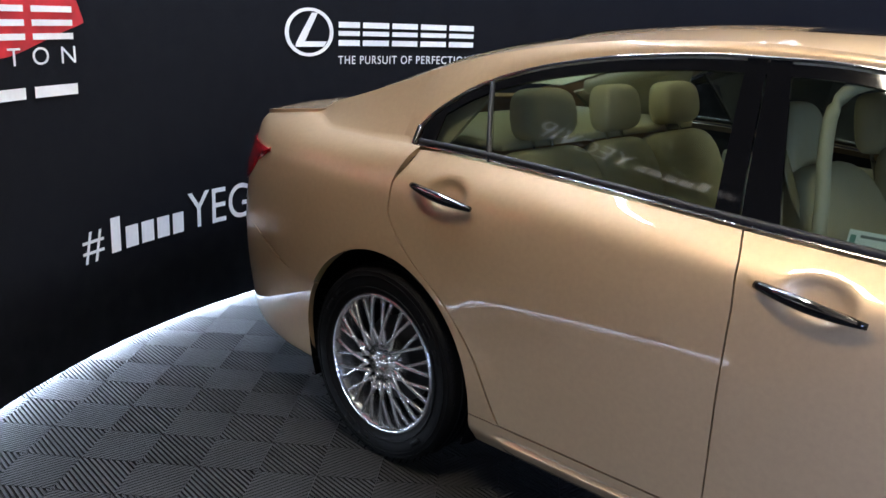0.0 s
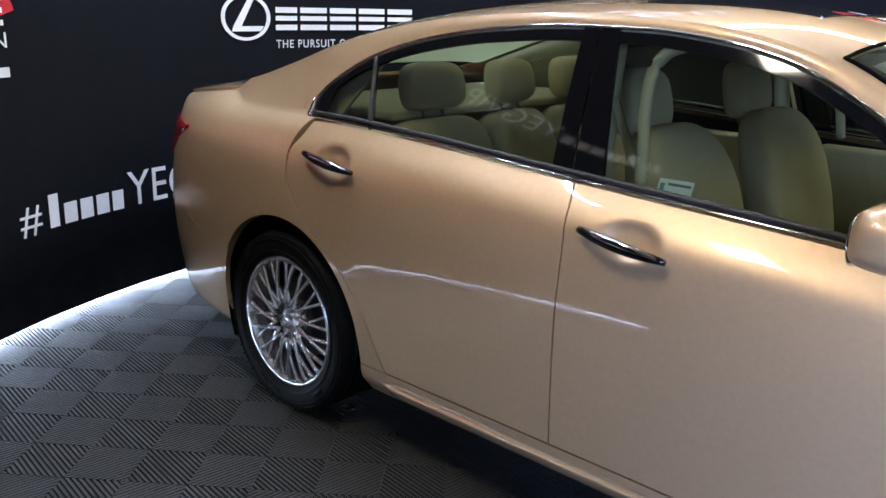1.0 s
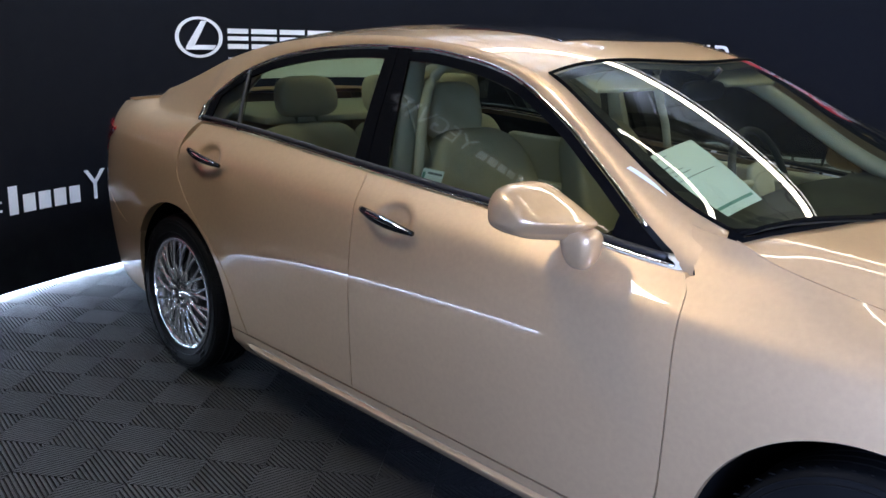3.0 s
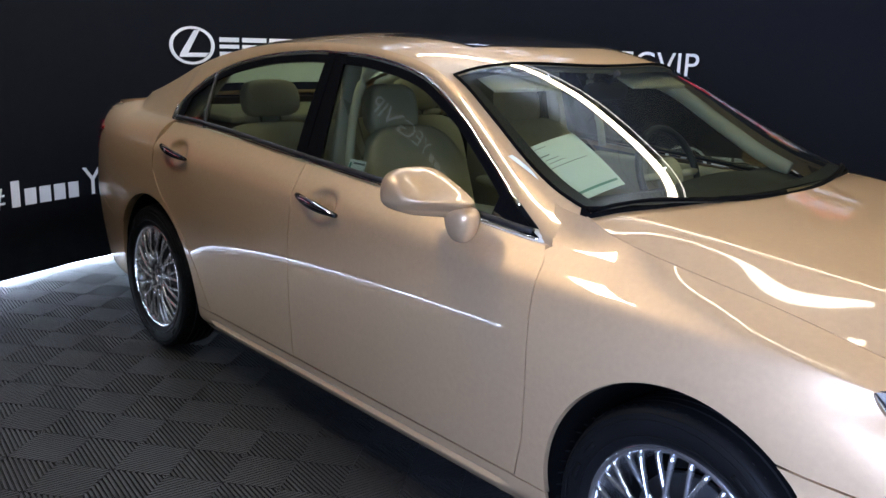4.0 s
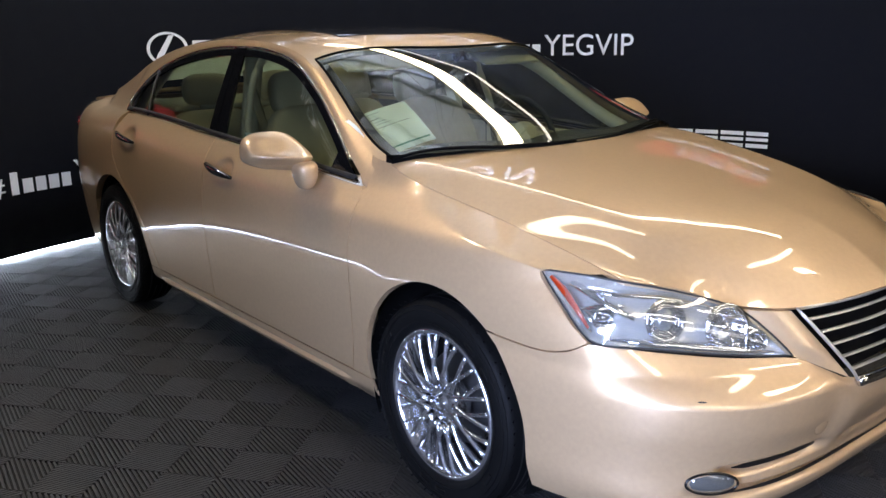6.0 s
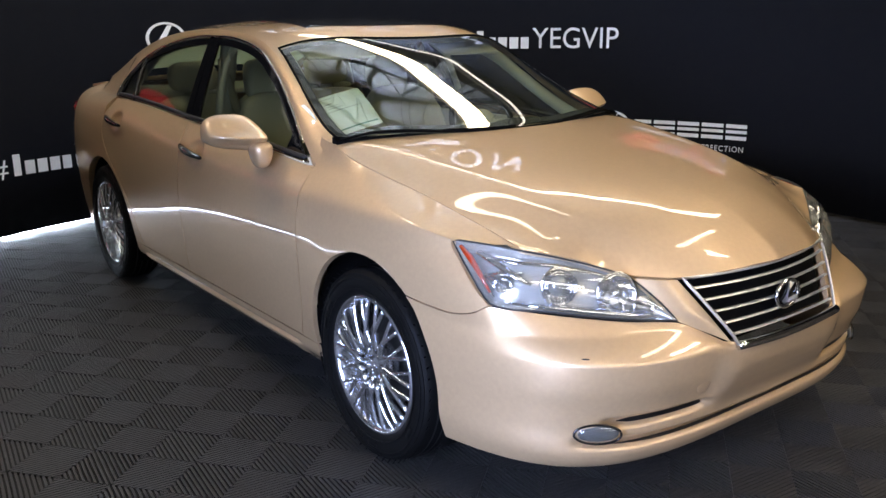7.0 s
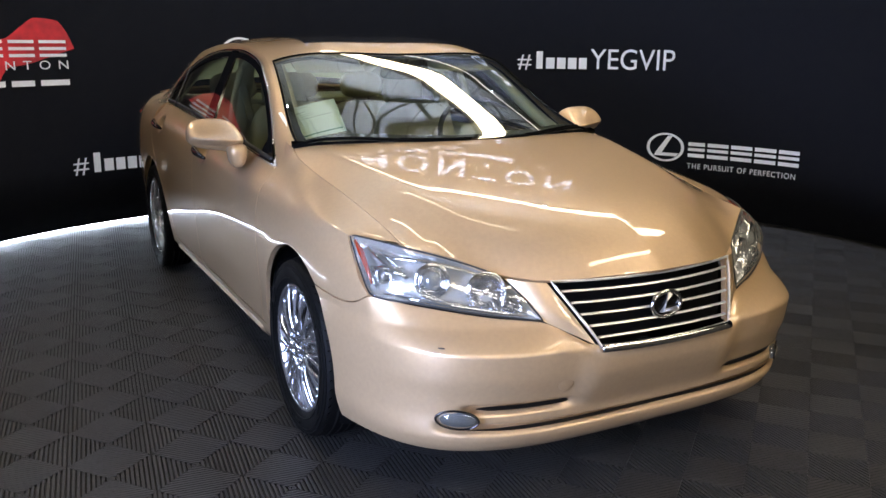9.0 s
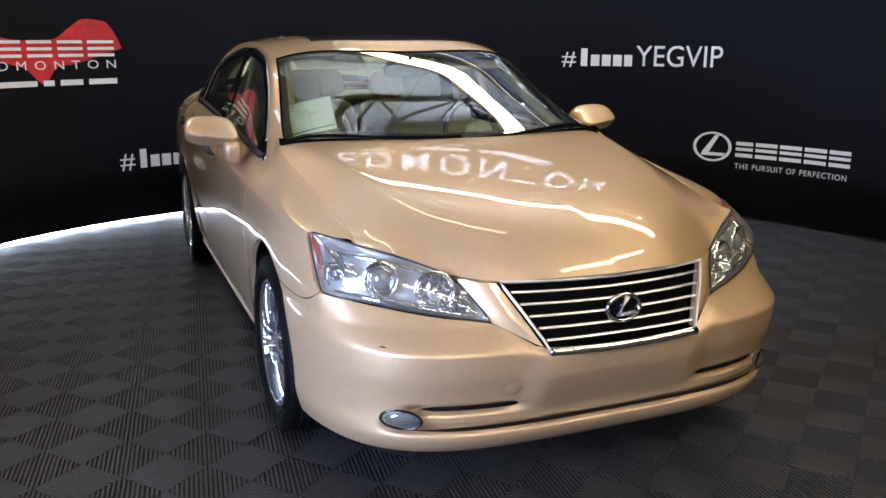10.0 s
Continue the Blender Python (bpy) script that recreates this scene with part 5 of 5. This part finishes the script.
# ---- wheels ----
def wheel():
    """Wheel about its hub; the outer face looks to -y."""
    w = holder("wheel", None, car)
    tyre = [(0.234, -0.072), (0.240, -0.086), (0.256, -0.094), (0.285, -0.099), (0.308, -0.096), (0.322, -0.088), (0.329, -0.070), (0.332, -0.03), (0.332, 0.03), (0.329, 0.07), (0.310, 0.098), (0.27, 0.104), (0.228, 0.085)]
    ty = part("tyre", lathe(tyre, 72), RUBBER, w, "black road tyre")
    for r, y in ((0.262, -0.0975), (0.300, -0.0985), (0.314, -0.0945)):
        part("sidewall_rib", tube([(r * math.cos(radians(a)), y, r * math.sin(radians(a))) for a in range(0, 360, 6)], 0.0022, 6, True), RUBBER, ty)
    for k, a0 in enumerate((40, 58, 150, 166, 260, 276, 330)):
        pts = [(0.281 * math.cos(radians(a0 + d)), -0.1000, 0.281 * math.sin(radians(a0 + d))) for d in range(0, 12, 2)]
        part("sidewall_mark", tube(pts, 0.0075, 6, flat=0.25, up=(0, 1, 0)), RUBBER, ty)
    for y in (-0.048, -0.016, 0.016, 0.048):
        part("tread_groove", lathe([(0.3335, y - 0.004), (0.3336, y), (0.3335, y + 0.004)], 48), BLACKPLASTIC, ty)
    for k in range(60):
        a = 2 * math.pi * k / 60
        bm = block(0.005, 0.026, 0.0012, 0)
        part("tread_block", bm, RUBBER, ty, m=Matrix.Rotation(a, 4, "Y") @ Matrix.Translation((0, -0.080, 0.3285)) @ Matrix.Rotation(radians(-32), 4, "X"), smooth=False)
    rim = [(0.241, -0.078), (0.240, -0.088), (0.231, -0.091), (0.222, -0.082), (0.212, -0.060), (0.205, -0.035), (0.195, 0.0), (0.198, 0.08), (0.215, 0.09)]
    part("rim", lathe(rim, 72), ALLOY, w, "bright alloy rim")
    part("brake_disc", lathe([(0.0, -0.004), (0.145, -0.004), (0.148, 0.0), (0.148, 0.012)], 48), DISC, w, "steel brake disc")
    part("barrel_back", lathe([(0.150, 0.02), (0.196, 0.03), (0.196, 0.07), (0.0, 0.075)], 40), MATTBLACK, w, "dark inner barrel")
    for k in range(15):
        a0 = radians(24 * k)
        for s in (-1, 1):
            a1 = a0 + s * radians(18)
            pts = []
            for t in seq(8):
                p = Vector((0.066 * math.cos(a0), 0, 0.066 * math.sin(a0))).lerp(Vector((0.224 * math.cos(a1), 0, 0.224 * math.sin(a1))), t)
                pts.append((p.x, -0.066 - 0.020 * math.sin(math.pi * (0.25 + 0.6 * t)) + (0.004 if s > 0 else 0.0), p.z))
            part("spoke", tube(pts, lambda t: 0.0086 - 0.0022 * math.sin(math.pi * t), 6, flat=1.5, up=(0, 1, 0)), ALLOY, w)
    part("hub", lathe([(0.0, -0.080), (0.028, -0.080), (0.031, -0.074), (0.034, -0.074), (0.070, -0.066), (0.074, -0.05), (0.074, -0.02)], 40), ALLOY, w, "silver hub")
    part("cap_mark", tube([(0.022 * math.cos(radians(a)), -0.081, 0.018 * math.sin(radians(a))) for a in range(0, 360, 15)], 0.002, 6, True), CHROME, w)
    for k in range(5):
        a = radians(72 * k + 54)
        part("lug_nut", lathe([(0.0, -0.080), (0.008, -0.080), (0.0095, -0.074), (0.0095, -0.055)], 6), CHROME, w, m=pose(0.053 * math.cos(a), 0, 0.053 * math.sin(a)))
    return w


WY = 0.806
w1 = wheel()
w1.matrix_basis = pose(FX, -WY, 0.330, 0, 8, 0)
copy_thing(w1, pose(RX, -WY, 0.330, 0, 23, 0))
copy_thing(w1, pose(FX, WY, 0.330, 0, 8, 180))
copy_thing(w1, pose(RX, WY, 0.330, 0, 31, 180))

# ---- cabin ----
def seat(x, y, w, name="front_seat", bench=False):
    s = holder(name, pose(x, y, 0), car)
    part("cushion", pillow(0.27, w / 2, 0.10, 3.2, shape=lambda p: Vector((p.x, p.y, p.z + 0.05 * p.x + 0.02 * abs(p.y / w * 2) ** 3))), LEATHER, s, m=pose(0.08, 0, 0.52))
    part("backrest", pillow(0.085, w / 2 * 0.97, 0.34, 3.4 if w < 1 else 7.0, shape=lambda p: Vector((p.x + 0.028 * abs(p.y / w * 2) ** 3 - 0.03 * (p.z / 0.34) ** 2, p.y * (1 - 0.10 * max(0, p.z / 0.34) ** 2), p.z))), LEATHER, s, m=pose(-0.21, 0, 0.79, 0, -14, 0))
    return s


def headrest(s, y, x=-0.335, z=1.225, w=0.135, h=0.105):
    hr = part("headrest", pillow(0.055, w, h, 3.6, shape=lambda p: Vector((p.x + 0.10 * p.z * -0.5 + 0.02 * (p.y / w) ** 2, p.y * (1 - 0.10 * max(0, p.z / h)), p.z))), LEATHER, s, "leather headrest", m=pose(x, y, z, 0, -8, 0))
    for dy in (-0.05, 0.05):
        part("post", tube([(0.02, dy, -h - 0.09), (0.0, dy, -h + 0.03)], 0.0065, 8), CHROME, hr, "chrome post")


for y in (-0.36, 0.36):
    s = seat(0.05, y, 0.52)
    headrest(s, 0, -0.412, 1.166, 0.120, 0.100)
s = holder("rear_bench", pose(-0.80, 0, 0), car)
for y, w in ((-0.44, 0.50), (0, 0.36), (0.44, 0.50)):
    part("cushion", pillow(0.27, w / 2, 0.10, 4.5, shape=lambda p: Vector((p.x, p.y, p.z + 0.05 * p.x))), LEATHER, s, m=pose(0.08, y, 0.52))
    part("backrest", pillow(0.085, w / 2, 0.31, 4.5, shape=lambda p: Vector((p.x - 0.03 * (p.z / 0.34) ** 2, p.y, p.z))), LEATHER, s, m=pose(-0.23, y, 0.752, 0, -16, 0))
for y in (-0.43, 0.0, 0.43):
    headrest(s, y, -0.350, 1.153, 0.142 if y else 0.118, 0.084)


def cabin():
    part("parcel_shelf", block(0.62, 1.24, 0.03, 0.01, (-1.45, 0, 1.06)), CREAM, car, "cream parcel shelf")
    part("rear_window_blind", sheet(lambda u, v: backlight_fn(lerp(0.02, 0.80, u), v * 0.96) - Vector((0, 0, 0.035)), seq(12), seq(16, -1, 1), 0.002), BLIND, car, "pale cream rear window blind")
    part("cabin_floor", block(2.6, 1.50, 0.03, 0.005, (-0.2, 0, 0.33)), DASH, car, "dark carpet")
    part("headliner", sheet(lambda u, v: roof_point(lerp(-1.0, 0.26, u), v * 0.94) - Vector((0, 0, 0.035)), seq(14), seq(14, -1, 1), 0.0), CREAM, car, "cream headliner")
    for i, mir in enumerate(BOTH):
        sg = 1 if mir else -1
        for d, x0, x1 in ((rear_doors[i], -1.06, -0.26), (front_doors[i], -0.21, 0.86)):
            part("door_card", block(x1 - x0, 0.06, 0.58, 0.02, ((x0 + x1) / 2, sg * 0.765, 0.665)), CREAM, d, "cream door lining")
            part("armrest", block((x1 - x0) * 0.6, 0.09, 0.05, 0.02, ((x0 + x1) / 2, sg * 0.70, 0.72)), LEATHER, d, "padded armrest")
        post = [Vector((-0.27 - 0.06 * t, sg * (lerp(0.735, 0.550, t)), lerp(0.42, 1.36, t))) for t in seq(10)]
        part("pillar_lining", tube(post, 0.045, 10, flat=0.5), CREAM, car, "cream pillar lining")
        seal = [Vector((-0.125, sg * 0.715, 0.99)), Vector((-0.135, sg * 0.700, 1.08)), Vector((-0.155, sg * 0.672, 1.18)), Vector((-0.165, sg * 0.640, 1.27)), Vector((-0.14, sg * 0.618, 1.325)), Vector((-0.07, sg * 0.605, 1.355))]
        part("door_seal", tube([path3(seal)(u) for u in seq(20)], 0.017, 8), CREAM, car, "pale door opening trim")
        ap = [Vector((x, sg * (rail_y(x) - 0.06), rail_z(x) - 0.035)) for x in seq(12, 0.15, 0.80)]
        part("pillar_lining", tube(ap, 0.030, 8), CREAM, car, "cream pillar lining")
        cp = [Vector((x, sg * (rail_y(x) - 0.05), rail_z(x) - 0.04)) for x in seq(14, -1.65, 0.15)]
        part("pillar_lining", tube(cp, 0.035, 8), CREAM, car, "cream roof side lining")
        lining = lambda u, v: Vector((lerp(-1.72, lerp(-1.14, -1.28, 1 - v), u), -glass_y(-1.3, lerp(1.05, 1.30, v)) + 0.055, lerp(1.05, min(1.30, rail_z(lerp(-1.72, -1.14, u)) - 0.04), v)))
        part("rear_pillar_lining", sheet(lining, seq(10), seq(6), 0.01, mir), CREAM, car, "cream rear pillar lining")
        b = [Vector((-0.33, sg * 0.60, 1.28)), Vector((-0.24, sg * 0.58, 1.05)), Vector((-0.12, sg * 0.48, 0.75)), Vector((-0.02, sg * 0.40, 0.60))]
        part("seat_belt", tube(b, 0.022, 6, flat=0.08), CREAM, car, "beige seat belt")
    # dashboard
    def dash(u, v):
        x = lerp(0.55, 1.08 - 0.20 * v * v, u)
        return Vector((x, v * 0.70, lerp(0.93, 0.985, u) + 0.045 * math.sin(math.pi * min(1, u * 1.2)) + 0.02 * math.exp(-((v - 0.5) / 0.22) ** 2)))
    part("dashboard", sheet(dash, seq(16), seq(30, -1, 1), 0.25, False, (0, 0, -1)), DASH, car, "dark dashboard top")
    part("console", block(0.9, 0.22, 0.28, 0.03, (0.25, 0, 0.56)), CREAM, car, "beige centre console")
    st = holder("steering_wheel", pose(0.47, 0.37, 0.965, 0, 68, 0), car)
    ringp = [(0.185 * math.cos(radians(a)), 0.185 * math.sin(radians(a)), 0) for a in range(0, 360, 8)]
    part("wheel_rim", tube(ringp, 0.014, 8, True), DASH, st, "dark leather rim")
    part("airbag_pad", pillow(0.07, 0.075, 0.025, 2.6), CREAM, st)
    for a in (90, 270, 0):
        part("wheel_spoke", tube([(0.05 * math.cos(radians(a)), 0.05 * math.sin(radians(a)), 0), (0.18 * math.cos(radians(a)), 0.18 * math.sin(radians(a)), 0)], 0.014, 8), CREAM, st)
    mi = holder("inside_mirror", pose(0.42, 0, 1.285), car)
    part("mirror_shell", pillow(0.018, 0.12, 0.032, 3.4), BLACKPLASTIC, mi)
    part("mirror_stalk", tube([(0, 0, 0.02), (0.05, 0, 0.07)], 0.01, 8), BLACKPLASTIC, mi)
    for y in (-0.36, 0.36):
        part("sun_visor", block(0.15, 0.34, 0.015, 0.005), CREAM, car, "cream sun visor", m=pose(0.33, y, 1.325, 0, 25, 0))


cabin()


def price_sheet():
    """Printed sheet lying behind the windshield."""
    s = holder("price_sheet", None)
    a, b, c = Vector((0.634, -0.652, 1.141)), Vector((0.655, -0.452, 1.186)), Vector((0.866, -0.684, 1.022))
    n = (c - a).cross(b - a).normalized()
    if n.z < 0:
        n = -n
    def at(s_, t_, o=0.0):
        s_ -= 0.24 * (1 - 0.7 * t_) * (1 - s_)
        return a + (b - a) * s_ + (c - a) * t_ + n * (o + 0.006 * math.sin(math.pi * t_) + 0.004 * math.sin(math.pi * s_))
    def quad(s0, s1, t0, t1, o):
        bm = bmesh.new()
        k = 8
        rows = [[bm.verts.new(at(lerp(s0, s1, i / k), lerp(t0, t1, j / k), o)) for i in range(k + 1)] for j in range(k + 1)]
        for j in range(k):
            for i in range(k):
                bm.faces.new((rows[j][i], rows[j][i + 1], rows[j + 1][i + 1], rows[j + 1][i]))
        bmesh.ops.recalc_face_normals(bm, faces=bm.faces)
        return bm
    part("page", quad(0, 1, 0, 1, 0), PAPERM, s, "white printed page")
    part("green_edge", quad(0.10, 0.15, 0.06, 0.9, 0.0012), PAPERGREEN, s, "green border")
    part("green_edge", quad(0.12, 0.95, 0.88, 0.915, 0.0012), PAPERGREEN, s, "green border")
    for k, (s0, s1, t) in enumerate(((0.2, 0.5, 0.08), (0.2, 0.42, 0.22), (0.3, 0.5, 0.30), (0.3, 0.55, 0.36), (0.25, 0.85, 0.44))):
        part("print_bar", quad(s0, s1, t, t + (0.010 if k != 1 else 0.018), 0.0012), INK, s)
    tagged(s, "white printed sheet with green border behind the windshield", "paper sheet")


price_sheet()


def small_details():
    """Sticker, tow-eye cover, scuff and boot nub."""
    fd = front_doors[0]
    def g(x, z, o):
        return Vector((x, -glass_y(x, z) + 0.006 - o, z))
    def quad(x0, x1, z0, z1, o):
        bm = bmesh.new()
        bm.faces.new([bm.verts.new(g(x, z, o)) for x, z in ((x0, z0), (x1, z0), (x1, z1), (x0, z1))])
        return bm
    st = part("window_sticker", quad(-0.045, 0.045, 1.008, 1.040, -0.006), PAPERM, fd, "small pale window sticker", smooth=False)
    part("sticker_print", quad(-0.040, -0.028, 1.012, 1.030, -0.005), PAPERGREEN, st, smooth=False)
    part("sticker_print", quad(-0.020, 0.040, 1.026, 1.032, -0.005), INK, st, smooth=False)
    def nose(y, z, name, bm, mat, label):
        th = th_for_y(y, z)
        p, q = ring_point(th, z), ring_point(th - 0.01, z)
        d = (p - q).normalized()
        yaw = math.degrees(math.atan2(d.y, d.x)) - 90
        part(name, bm, mat, car, label, m=Matrix.Translation(p) @ Euler((0, radians(14), radians(yaw))).to_matrix().to_4x4())
    nose(-0.36, 0.43, "tow_eye_cover", pillow(0.0022, 0.027, 0.027, 2.0), PAINT, "painted tow-eye cover")
    nose(-0.725, 0.564, "paint_chip", pillow(0.0016, 0.011, 0.0025, 2.0), BLACKPLASTIC, "dark paint chip")
    part("boot_nub", lathe([(0.0, 0.016), (0.006, 0.015), (0.009, 0.010), (0.010, 0.0)], 16), BLACKPLASTIC, car, "small black rubber stop", m=pose(-2.15, -0.38, 1.088, 90, 0, 0))


small_details()

# ---- floor tiles, the nearest as pieces of their own, the rest joined ----
def lay_tiles():
    rot = Matrix.Rotation(FANG, 4, "Z")
    e1 = Vector((math.cos(FANG), math.sin(FANG), 0))
    e2 = Vector((-math.sin(FANG), math.cos(FANG), 0))
    near, rest = [], []
    for i in range(-14, 15):
        for j in range(-14, 15):
            p = ORIGIN + e1 * (2 * SIDE * i) + e2 * (2 * SIDE * j)
            c = p + (e1 + e2) * SIDE
            if math.hypot(c.x - CX, c.y - CY) < 4.9 or (c.x > 0 and abs(c.x) < 6 and -3.8 < c.y < 4.5):
                d = max(0, abs(c.x - 0.9) - 2.0) + abs(c.y + 1.6)
                near.append((d, p))
    near.sort(key=lambda q: (q[0], q[1].x, q[1].y))
    for d, p in near[:290]:
        ob = new("floor_tile", tile_data)
        ob.parent = floor
        ob.matrix_basis = Matrix.Translation(p) @ rot
    base = np.array(TV, dtype=float)
    verts, faces = [], []
    R2 = np.array([[math.cos(FANG), -math.sin(FANG)], [math.sin(FANG), math.cos(FANG)]])
    flat = base.copy()
    flat[:, :2] = base[:, :2] @ R2.T
    for d, p in near[290:]:
        b = len(verts)
        q = flat + np.array([p.x, p.y, 0])
        verts.extend(q.tolist())
        faces.extend(tuple(b + k for k in f) for f in TF)
    me = bpy.data.meshes.new("floor_tiles_rest")
    me.from_pydata(verts, [], faces)
    me.materials.append(FLOORM)
    ob = new("far_floor_tiles", me)
    ob.parent = floor
    tagged(ob, kind="stuff")


lay_tiles()
